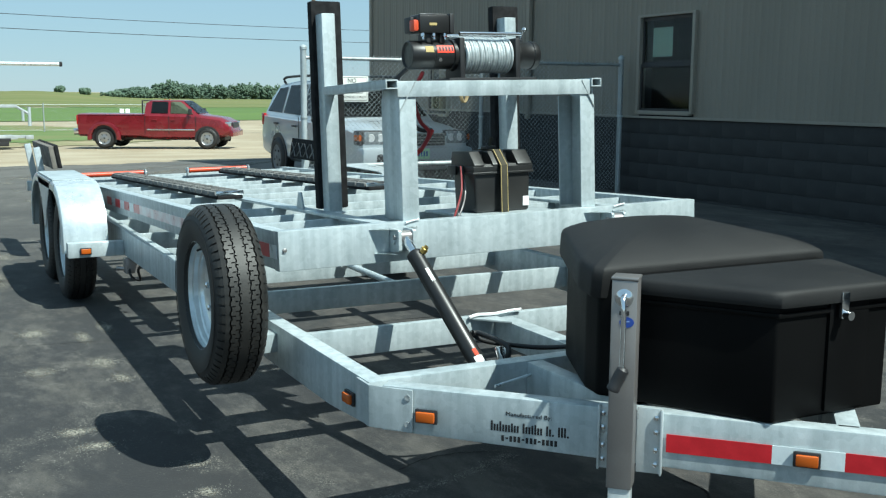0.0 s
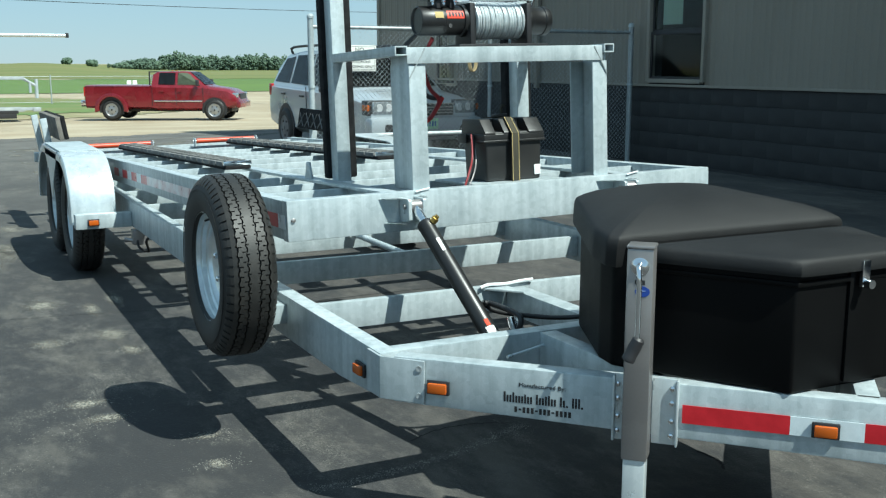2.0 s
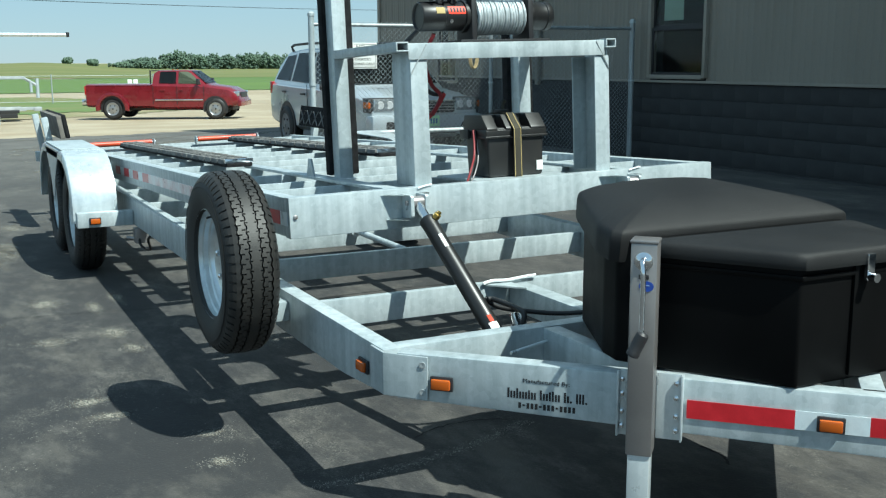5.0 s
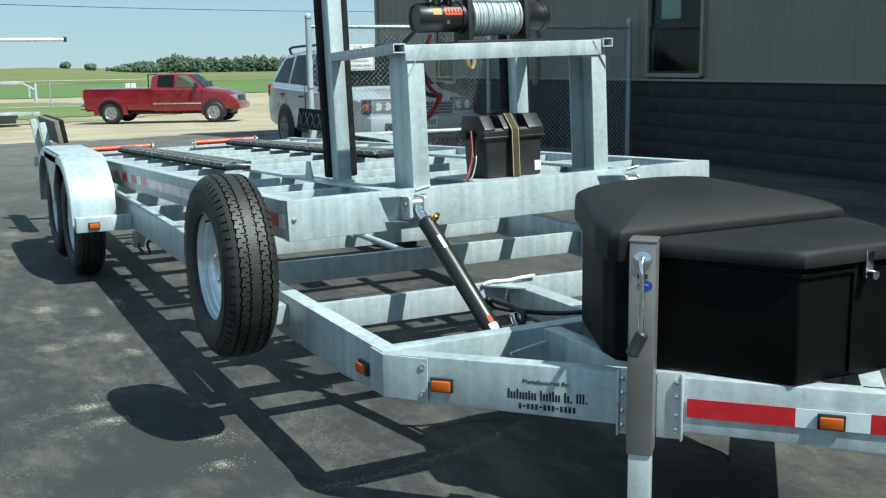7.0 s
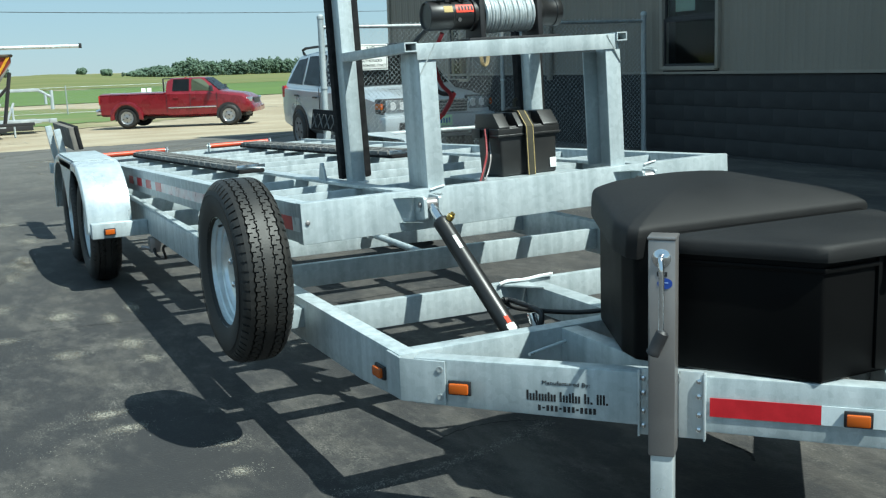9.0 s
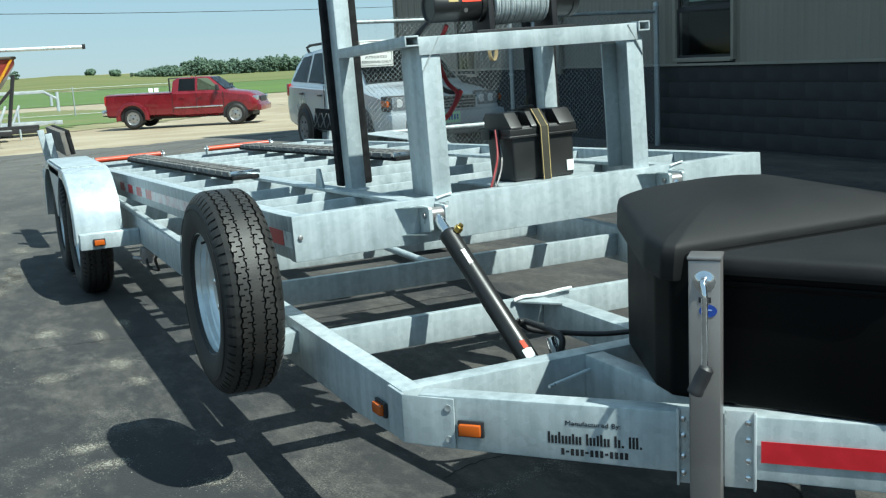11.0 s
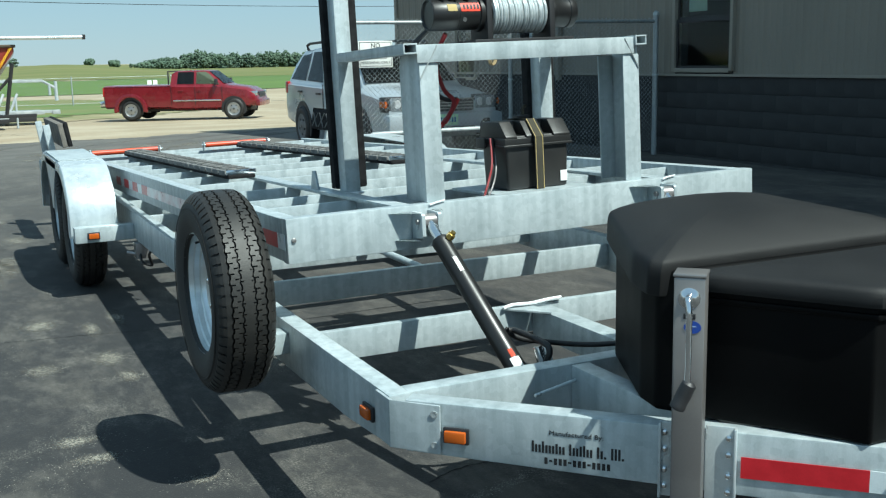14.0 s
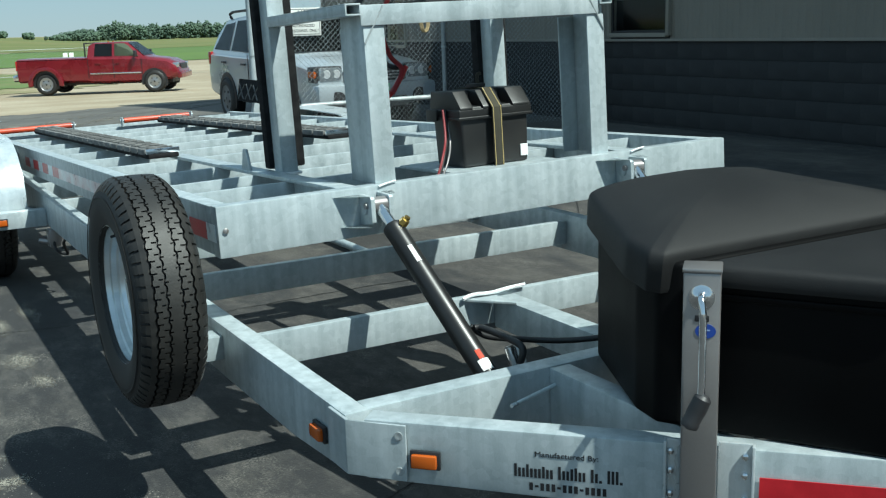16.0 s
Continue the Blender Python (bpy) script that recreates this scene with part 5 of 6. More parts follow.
for dx in (0.055, 0.08):
    part("hose_end", bar(low1 + Vector((dx, 0.0, 0.03)), low1 + Vector((dx - 0.012, 0.02, 0.115)), 0.013, 12), CHROME, hose, "crimped steel hose end")

# ---- tool box on the tongue ----
toolbox = thing("tool_box", "black moulded plastic tongue tool box with two lids", "tool box", pose(0, 0, 0.506))
OUT = [(0.772, -0.852), (1.17, -0.860), (1.345, -0.42), (1.22, -0.06), (1.11, -0.015), (0.95, 0.005), (0.79, -0.008), (0.69, -0.03), (0.53, -0.36), (0.515, -0.44)]


def grow(pts, k):
    c = Vector((0.93, -0.45))
    return [tuple(c + (Vector(p) - c) * k) for p in pts]


def cut(pts, y, below):
    """The part of a plan outline on one side of a line across it."""
    out = []
    n = len(pts)
    for i in range(n):
        a, b = pts[i], pts[(i + 1) % n]
        ina, inb = (a[1] <= y) == below, (b[1] <= y) == below
        if ina:
            out.append(a)
        if ina != inb:
            s = (y - a[1]) / (b[1] - a[1])
            out.append((a[0] + (b[0] - a[0]) * s, y))
    return out


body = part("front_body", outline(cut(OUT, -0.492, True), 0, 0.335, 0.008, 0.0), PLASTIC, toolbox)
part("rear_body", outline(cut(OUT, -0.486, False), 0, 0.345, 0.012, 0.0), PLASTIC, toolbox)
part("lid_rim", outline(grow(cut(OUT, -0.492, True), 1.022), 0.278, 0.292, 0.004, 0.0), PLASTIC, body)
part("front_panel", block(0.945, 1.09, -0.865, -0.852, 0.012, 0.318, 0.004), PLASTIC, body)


def lid(pts, crown, drop, name):
    """A moulded lid: skirt, rounded shoulder and a slightly crowned top."""
    rings = [(0.996, -drop), (1.004, -drop + 0.006), (1.008, -0.018), (1.006, -0.008), (0.998, 0.002), (0.986, 0.009), (0.965, 0.0135), (0.92, 0.015 + crown * 0.12), (0.8, 0.015 + crown * 0.42), (0.6, 0.015 + crown * 0.74), (0.4, 0.015 + crown * 0.92), (0.2, 0.015 + crown)]
    dense = []
    n = len(pts)
    for i in range(n):
        a, b = Vector(pts[i]), Vector(pts[(i + 1) % n])
        for s in (0.0, 0.06, 0.2, 0.5, 0.8, 0.94):
            dense.append(a.lerp(b, s))
    soft = []
    m = len(dense)
    for i in range(m):
        soft.append(dense[i] * 0.6 + (dense[i - 1] + dense[(i + 1) % m]) * 0.2 if i % 6 in (0, 1, 5) else dense[i])
    c = sum(soft, Vector((0, 0))) / m
    bm = bmesh.new()
    loops = [[bm.verts.new((*(c + (p - c) * k), z)) for p in soft] for k, z in rings]
    for a, b in zip(loops, loops[1:]):
        for i in range(m):
            bm.faces.new((a[i], a[(i + 1) % m], b[(i + 1) % m], b[i]))
    bm.faces.new(loops[-1])
    bm.faces.new(loops[0][::-1])
    bmesh.ops.recalc_face_normals(bm, faces=bm.faces)
    return bm


big = grow(OUT, 1.055)
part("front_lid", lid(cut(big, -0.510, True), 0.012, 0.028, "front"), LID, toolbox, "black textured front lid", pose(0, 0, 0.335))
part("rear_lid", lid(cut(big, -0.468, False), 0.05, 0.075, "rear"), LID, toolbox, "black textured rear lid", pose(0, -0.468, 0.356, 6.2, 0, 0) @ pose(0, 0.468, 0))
la = part("latch", block(0.965, 0.992, -0.885, -0.872, 0.265, 0.335, 0.003), CHROME, toolbox, "chrome draw latch")
part("latch_knob", bar((0.978, -0.885, 0.275), (0.978, -0.905, 0.275), 0.012, 12), CHROME, la)

# ---- winch ----
WM = BED @ pose(0.935, 0.14, GT - 0.001)
winch = thing("electric_winch", "black electric winch wound with steel wire rope", "winch", WM)
Z = 0.105
part("base_plate", block(-0.20, 0.20, -0.10, 0.10, 0.0, 0.012, 0.002), TRIMBLACK, winch)
for x in (-0.12, 0.135):
    part("drum_support", block(x - 0.012, x + 0.012, -0.066, 0.066, 0.012, Z + 0.066, 0.008), TRIMBLACK, winch)
mt = part("motor", turned([(0.046, -0.325), (0.049, -0.331), (0.052, -0.331), (0.0555, -0.326), (0.0555, -0.235), (0.0545, -0.234), (0.0545, -0.231), (0.0555, -0.230), (0.0555, -0.150), (0.062, -0.148), (0.062, -0.128), (0.04, -0.126)], 36, axis=(1, 0, 0), at=(0, 0, Z)), BLACKPAINT, winch, "black glossy motor housing")
part("gear_housing", turned([(0.050, 0.146), (0.056, 0.149), (0.056, 0.165), (0.0545, 0.167), (0.0545, 0.222), (0.0575, 0.225), (0.0575, 0.246), (0.053, 0.252), (0.048, 0.252), (0.046, 0.246)], 36, axis=(1, 0, 0), at=(0, 0, Z)), BLACKPAINT, winch, "black gear housing")
part("drum", turned([(0.045, -0.11), (0.045, 0.123)], 24, axis=(1, 0, 0), at=(0, 0, Z)), JACK, winch)
coil = []
turns = 18
for k in range(turns * 20 + 1):
    a = 2 * math.pi * k / 20
    bulge = 0.067 + 0.0012 * math.sin(k * 0.021) + 0.0008 * math.sin(k * 0.13)
    coil.append((-0.104 + 0.216 * k / (turns * 20) + 0.0012 * math.sin(a * 0.5 + k * 0.03), bulge * math.cos(a), Z + bulge * math.sin(a)))
part("wire_rope", line(coil, 0.0057, 7), ROPE, winch, "galvanised wire rope wound on the drum")
part("wire_rope", line([(x, y * 0.9, Z + (z - Z) * 0.9) for x, y, z in coil[::2]], 0.0066, 5), ROPE, winch, "inner layer of wire rope")
for y in (-0.06, 0.06):
    part("tie_bar", bar((-0.13, y, Z + 0.08), (0.15, y, Z + 0.08), 0.008, 10), CHROME, winch)
part("clutch_lever", joined(bar((0.185, 0, Z + 0.05), (0.190, -0.02, Z + 0.095), 0.005), turned([(0.008, -0.008), (0.011, 0), (0.008, 0.008)], 10, at=(0.192, -0.024, Z + 0.102))), CHROME, winch)
sb = part("solenoid_box", block(-0.300, -0.168, -0.056, 0.056, Z + 0.080, Z + 0.152, 0.010), BLACKPAINT, winch, "black control box")
part("box_leg", block(-0.262, -0.242, -0.04, 0.04, Z + 0.045, Z + 0.081, 0.002), TRIMBLACK, sb)
part("box_leg", block(-0.205, -0.185, -0.04, 0.04, Z + 0.045, Z + 0.081, 0.002), TRIMBLACK, sb)
part("box_end", block(-0.324, -0.301, -0.052, -0.010, Z + 0.088, Z + 0.132, 0.008), ORANGE, sb, "orange plug cover")
part("box_nose", block(-0.316, -0.299, -0.009, 0.052, Z + 0.085, Z + 0.146, 0.006), TRIMBLACK, sb)
for x in (-0.282, -0.235, -0.188):
    part("terminal", turned([(0.009, 0), (0.009, 0.012), (0.005, 0.014), (0.005, 0.024)], 10, axis=(0, -0.2, -1), at=(x, -0.045, Z + 0.080)), CHROME, sb)
part("box_cap", block(-0.292, -0.176, -0.047, 0.047, Z + 0.152, Z + 0.156, 0.003), JACK, sb)
part("box_emblem", block(-0.258, -0.226, -0.0575, -0.0565, Z + 0.110, Z + 0.120, 0), GOLD, sb)
part("box_strap", block(-0.167, -0.147, -0.054, 0.054, Z + 0.080, Z + 0.158, 0.006), TRIMBLACK, sb)


def arc_label(x0, x1, a0, a1, r, mat, name, parent):
    bm = bmesh.new()
    lo, hi = [], []
    for k in range(7):
        a = radians(a0 + (a1 - a0) * k / 6)
        lo.append(bm.verts.new((x0, -r * math.cos(a), Z + r * math.sin(a))))
        hi.append(bm.verts.new((x1, -r * math.cos(a), Z + r * math.sin(a))))
    for k in range(6):
        bm.faces.new((lo[k], hi[k], hi[k + 1], lo[k + 1]))
    bmesh.ops.recalc_face_normals(bm, faces=bm.faces)
    bmesh.ops.solidify(bm, geom=bm.faces[:], thickness=-0.0006)
    return part(name, bm, mat, parent)


arc_label(-0.225, -0.152, 6, 38, 0.0561, plain("red_label", (0.75, 0.05, 0.02), 0.4), "red_label", mt)
arc_label(-0.276, -0.240, 8, 34, 0.0561, GOLD, "emblem_label", mt)
for k in range(5):
    arc_label(-0.217 + k * 0.0135, -0.209 + k * 0.0135, 13, 31, 0.0566, INK, "label_bar", mt)
part("bolt", turned([(0.008, 0), (0.008, 0.006)], 8, axis=(0, -1, -0.3), at=(-0.215, -0.053, Z - 0.02)), CHROME, mt)
# battery leads
leads = thing("battery_cables", "red and black battery cables from winch to battery box", "cable")
P = lambda x, y, z: BED @ Vector((x, y, z))
part("red_lead", line([P(0.68, 0.16, 0.57), P(0.665, 0.22, 0.48), P(0.70, 0.24, 0.38), P(0.72, 0.2, 0.33), P(0.67, 0.18, 0.26)], 0.008, 10, 6), plain("dark_red_cable", (0.28, 0.015, 0.02), 0.5), leads)
part("red_lead", line([P(0.74, 0.21, 0.34), P(0.69, 0.2, 0.275), P(0.65, 0.2, 0.24)], 0.009, 10, 6), REDCABLE, leads)
part("black_lead", line([P(0.62, 0.16, 0.59), P(0.56, 0.2, 0.5), P(0.68, 0.24, 0.355), P(0.74, 0.21, 0.34)], 0.009, 8, 6), BLACKCABLE, leads)
part("black_lead", line([P(0.862, 0.19, 0.19), P(0.845, 0.16, 0.10), P(0.80, 0.11, 0.04), P(0.76, 0.085, -0.03)], 0.0065, 8, 6), BLACKCABLE, leads)
part("grey_lead", line([P(0.868, 0.2, 0.18), P(0.852, 0.15, 0.09), P(0.81, 0.1, 0.03), P(0.765, 0.08, -0.03)], 0.0035, 8, 6), JACK, leads)
part("red_lead", line([P(0.855, 0.19, 0.19), P(0.835, 0.15, 0.10), P(0.79, 0.1, 0.04), P(0.75, 0.08, -0.03)], 0.0042, 8, 6), plain("maroon_cable", (0.2, 0.012, 0.016), 0.5), leads)

# ---- battery box ----
battery = thing("battery_box", "black plastic battery box strapped to the bed", "battery box", BED @ pose(1.008, 0.205, -0.001) @ Matrix.Diagonal((0.82, 0.93, 0.93, 1)))
base = [(-0.16, -0.10), (0.16, -0.10), (0.16, 0.10), (-0.16, 0.10)]
bm = bmesh.new()
lo = [bm.verts.new((x * 0.965, y * 0.95, 0)) for x, y in base]
hi = [bm.verts.new((x, y, 0.185)) for x, y in base]
bm.faces.new(lo[::-1])
bm.faces.new(hi)
for i in range(4):
    bm.faces.new((lo[i], lo[(i + 1) % 4], hi[(i + 1) % 4], hi[i]))
bmesh.ops.bevel(bm, geom=list(bm.edges), offset=0.012, segments=3, profile=0.6, affect="EDGES")
part("box", bm, BATTERY, battery)
lidb = part("lid", outline([(x * 1.08, y * 1.08) for x, y in base], 0.172, 0.205, 0.006, 0.0), BATTERY, battery, "vented black lid")
part("lid_lip", outline([(x * 1.11, y * 1.12) for x, y in base], 0.168, 0.178, 0.003, 0.0), BATTERY, lidb)
FULL = [(-0.110, 0.203), (-0.108, 0.212), (-0.058, 0.268), (0.096, 0.268), (0.110, 0.203)]
SLOT = [(-0.100, 0.203), (-0.094, 0.211), (-0.020, 0.216), (-0.012, 0.267), (0.095, 0.267), (0.109, 0.203)]
for x0, x1, shape in ((-0.166, -0.108, FULL), (-0.108, -0.060, SLOT), (-0.060, 0.030, FULL), (0.030, 0.082, SLOT), (0.082, 0.166, FULL)):
    part("lid_top", side_plate(shape, x0, x1, 0.003 if shape is FULL else 0), BATTERY, lidb)
part("lid_grip", block(-0.190, -0.1785, 0.03, 0.105, 0.164, 0.206, 0.005), BATTERY, lidb)
sx = -0.010
st = part("strap", block(sx - 0.022, sx + 0.022, -0.1285, -0.1245, 0.0, 0.206, 0.001), STRAP, battery, "dark webbing strap with gold stitching")
part("strap_top", side_plate([(-0.1285, 0.206), (-0.063, 0.2735), (0.108, 0.2735), (0.108, 0.2695), (-0.061, 0.2695), (-0.1245, 0.206)], sx - 0.022, sx + 0.022, 0.0008), STRAP, st)
for x in (sx - 0.018, sx + 0.018):
    part("stitching", block(x - 0.0014, x + 0.0014, -0.1298, -0.1286, 0.0, 0.206, 0), GOLD, st)
    part("stitching", side_plate([(-0.1298, 0.2062), (-0.064, 0.2748), (-0.0632, 0.2736), (-0.1286, 0.2062)], x - 0.0014, x + 0.0014, 0), GOLD, st)
part("buckle", block(sx - 0.030, sx + 0.030, -0.02, 0.03, 0.2735, 0.288, 0.004), TRIMBLACK, st)
part("strap_tail", line([(sx + 0.005, 0.0, 0.287), (sx + 0.02, 0.02, 0.315), (sx + 0.04, 0.03, 0.322)], 0.008, 6, 4), STRAP, st)
part("sticker", block(0.115, 0.15, -0.1015, -0.0965, 0.02, 0.062, 0.001), WHITE, battery, "small white sticker")


# ---- vehicles ----
# paler copy of the tinted glass, with daylight put into its colour
LITGLASS = plain("lit_glass", (0.10, 0.12, 0.08), 0.1)
REDLENS = plain("red_lens", (0.38, 0.01, 0.01), 0.2)
PLATEINK = plain("plate_ink", (0.03, 0.12, 0.28), 0.5)
# parked car's rims: the shadow on the wheels is put into the colour
SHADEWHEEL = plain("shaded_alloy", (0.16, 0.165, 0.17), 0.5, 0.4)


def car_loft(stations):
    """Stations: y, sill z, half width, belt z, roof z, roof half width."""
    bm = bmesh.new()
    rings = []
    for y, zs, w, zb, zt, wt in stations:
        half = [(w * 0.86, zs), (w * 0.985, zs + 0.08), (w, zs + (zb - zs) * 0.55), (w * 0.985, zb - 0.03), (w * 0.95, zb), (wt * 1.02, zt - 0.05), (wt * 0.93, zt - 0.012), (wt * 0.55, zt)]
        rings.append([bm.verts.new((x, y, z)) for x, z in half] + [bm.verts.new((-x, y, z)) for x, z in half[::-1]])
    n = len(rings[0])
    for a, b in zip(rings, rings[1:]):
        for k in range(n):
            bm.faces.new((a[k], a[(k + 1) % n], b[(k + 1) % n], b[k]))
    bm.faces.new(rings[0])
    bm.faces.new(rings[-1][::-1])
    bmesh.ops.recalc_face_normals(bm, faces=bm.faces)
    return bm


def at_station(stations, y):
    for a, b in zip(stations, stations[1:]):
        if a[0] <= y <= b[0]:
            s = (y - a[0]) / max(b[0] - a[0], 1e-6)
            return [p + (q - p) * s for p, q in zip(a, b)]
    return list(stations[-1] if y > 0 else stations[0])


def side_glass(stations, pts, s, lift=0.012):
    """A window in the side of the cabin from (y, z) corners; s: which side."""
    bm = bmesh.new()
    vs = []
    for y, z in pts:
        _, zs, w, zb, zt, wt = at_station(stations, y)
        k = min(max((z - zb) / max(zt - 0.05 - zb, 0.01), 0), 1)
        vs.append(bm.verts.new((s * (w * 0.95 + (wt * 1.02 - w * 0.95) * k + lift), y, z)))
    bm.faces.new(vs)
    bmesh.ops.solidify(bm, geom=bm.faces[:], thickness=0.006)
    bmesh.ops.recalc_face_normals(bm, faces=bm.faces)
    return bm


def quad(pts, thick=0.008):
    bm = bmesh.new()
    bm.faces.new([bm.verts.new(p) for p in pts])
    bmesh.ops.solidify(bm, geom=bm.faces[:], thickness=thick)
    bmesh.ops.recalc_face_normals(bm, faces=bm.faces)
    return bm


def car_wheel(parent, x, y, R, width, rim_mat):
    s = 1 if x > 0 else -1
    wh = part("wheel", tyre_bm(R, width), RUBBER, parent, "", pose(x, y, R) @ (X_AXIS.inverted() if s > 0 else X_AXIS))
    part("tread", turned([(R * 0.95, -width * 0.46), (R, -width * 0.4), (R, width * 0.4), (R * 0.95, width * 0.46)], 40, closed=True), TREAD, wh)
    face = bmesh.new()
    lathe(face, [(R * 0.62, width * 0.50), (R * 0.60, width * 0.515), (R * 0.57, width * 0.47), (R * 0.45, width * 0.448), (R * 0.25, width * 0.47), (R * 0.2, width * 0.50), (R * 0.08, width * 0.505)], 32, caps=False)
    part("rim", face, rim_mat, wh)
    for k in range(5):
        a = 2 * math.pi * k / 5
        part("rim_slot", turned([(R * 0.055, 0), (R * 0.055, 0.012)], 10, at=(math.cos(a) * R * 0.38, math.sin(a) * R * 0.38, width * 0.45)), TRIMBLACK, wh)
    # the body is uncut: a black plate stands for the shaded wheel opening
    face_x = abs(x) + width * 0.5 - 0.028
    pts = [(y + R * 1.2 * math.cos(radians(a)), R * 1.02 + R * 1.2 * math.sin(radians(a))) for a in range(-22, 203, 12)]
    part("arch_shade", side_plate(pts, s * (face_x - 0.03), s * face_x, 0), TRIMBLACK, parent, "flat dark plate for the shade inside the wheel arch")


SUV_S = [(-2.24, 0.44, 0.78, 0.72, 0.74, 0.74), (-2.19, 0.38, 0.85, 0.98, 1.02, 0.80), (-2.04, 0.34, 0.868, 1.03, 1.36, 0.69), (-1.78, 0.31, 0.87, 1.02, 1.555, 0.63), (-1.0, 0.29, 0.87, 1.0, 1.60, 0.64),
         (0.0, 0.29, 0.87, 0.98, 1.60, 0.64), (0.45, 0.29, 0.87, 0.97, 1.545, 0.63), (1.12, 0.29, 0.87, 0.965, 1.04, 0.74), (1.3, 0.29, 0.87, 0.95, 1.0, 0.76), (1.9, 0.3, 0.87, 0.88, 0.94, 0.74), (2.08, 0.32, 0.855, 0.82, 0.88, 0.72), (2.17, 0.36, 0.82, 0.72, 0.80, 0.68)]
suv = thing("parked_car", "silver estate car parked nose-out behind the fence", "car", pose(5.27, 12.6, -0.05, 0, 0, 180.0))
part("body", car_loft(SUV_S), SILVER, suv)
for s in (-1, 1):
    part("side_window", side_glass(SUV_S, [(-1.98, 1.09), (-1.22, 1.07), (-1.25, 1.50), (-1.72, 1.47)], s), DARKGLASS, suv)
    part("side_window", side_glass(SUV_S, [(-1.14, 1.07), (-0.32, 1.05), (-0.34, 1.53), (-1.16, 1.52)], s), DARKGLASS, suv)
    part("side_window", side_glass(SUV_S, [(-0.24, 1.05), (0.85, 1.03), (0.42, 1.44), (-0.02, 1.53), (-0.26, 1.53)], s), DARKGLASS, suv)
    part("door_seam", joined(side_plate([(-0.285, 0.42), (-0.27, 0.42), (-0.27, 1.02), (-0.285, 1.02)], s * 0.868, s * 0.875, 0), side_plate([(0.86, 0.42), (0.875, 0.42), (0.875, 0.95), (0.86, 0.95)], s * 0.868, s * 0.875, 0)), TRIMBLACK, suv)
    part("door_handle", block(min(s * 0.868, s * 0.895), max(s * 0.868, s * 0.895), -0.55, -0.38, 0.86, 0.89, 0.006), TRIMBLACK, suv)
    part("door_handle", block(min(s * 0.868, s * 0.895), max(s * 0.868, s * 0.895), -1.45, -1.28, 0.88, 0.91, 0.006), TRIMBLACK, suv)
    part("roof_rail", line([(s * 0.56, -1.75, 1.56), (s * 0.57, -1.65, 1.66), (s * 0.58, 0.2, 1.66), (s * 0.57, 0.38, 1.57)], 0.022, 8, 3), TRIMBLACK, suv)
    part("door_mirror", block(min(s * 0.88, s * 1.04), max(s * 0.88, s * 1.04), 0.72, 0.84, 0.96, 1.08, 0.03), TRIMBLACK, suv)
    part("headlight_bezel", block(min(s * 0.46, s * 0.865), max(s * 0.46, s * 0.865), 1.94, 2.165, 0.675, 0.885, 0.03), TRIMBLACK, suv)
    hl = part("headlight", block(min(s * 0.48, s * 0.80), max(s * 0.48, s * 0.80), 1.98, 2.185, 0.69, 0.87, 0.03), CLEARLENS, suv, "clear headlight with amber corner")
    part("indicator", block(min(s * 0.795, s * 0.875), max(s * 0.795, s * 0.868), 1.95, 2.165, 0.73, 0.84, 0.025), AMBER, hl)
    for x in (0.56, 0.70):
        part("lamp_bowl", turned([(0.058, 0), (0.05, 0.008), (0.02, 0.006)], 18, axis=(s * 0.15, 1, 0), at=(s * x, 2.182, 0.785)), ALLOY, hl)
    part("fog_lamp", turned([(0.115, 0), (0.115, 0.02), (0.06, 0.022)], 24, axis=(s * 0.2, 1, 0), at=(s * 0.60, 2.285, 0.45)), TRIMBLACK, suv, "dark round fog lamp recess")
    part("tail_light", block(min(s * 0.70, s * 0.86), max(s * 0.70, s * 0.86), -2.2, -2.05, 0.85, 1.05, 0.02), REDLENS, suv)
    for y in (-1.27, 1.27):
        car_wheel(suv, s * 0.80, y, 0.335, 0.21, SHADEWHEEL)
part("windscreen", quad([(-0.62, 0.47, 1.535), (0.62, 0.47, 1.535), (0.72, 1.12, 1.055), (-0.72, 1.12, 1.055)], 0.016), DARKGLASS, suv)
part("grille", block(-0.455, 0.455, 2.10, 2.195, 0.665, 0.815, 0.02), TRIMBLACK, suv, "black front grille")
for z in (0.705, 0.745, 0.785):
    part("grille_bar", block(-0.44, 0.44, 2.19, 2.204, z - 0.005, z + 0.005, 0.002), JACK, suv)
part("grille_surround", line([(-0.46, 2.195, 0.828), (0.46, 2.195, 0.828)], 0.016, 8), CHROME, suv, "chrome strip over the grille")
part("bumper", block(-0.865, 0.865, 2.02, 2.295, 0.36, 0.65, 0.06), SILVER, suv)
part("bumper_intake", block(-0.42, 0.42, 2.2, 2.302, 0.38, 0.47, 0.02), TRIMBLACK, suv)
lp = part("number_plate", block(-0.155, 0.155, 2.296, 2.303, 0.485, 0.635, 0.003), plain("plate_face", (0.40, 0.68, 0.42), 0.5), suv, "pale plate with unreadable bars")
for k in range(6):
    part("plate_bar", block(-0.12 + k * 0.042, -0.095 + k * 0.042, 2.303, 2.3055, 0.525, 0.595, 0), PLATEINK, lp)

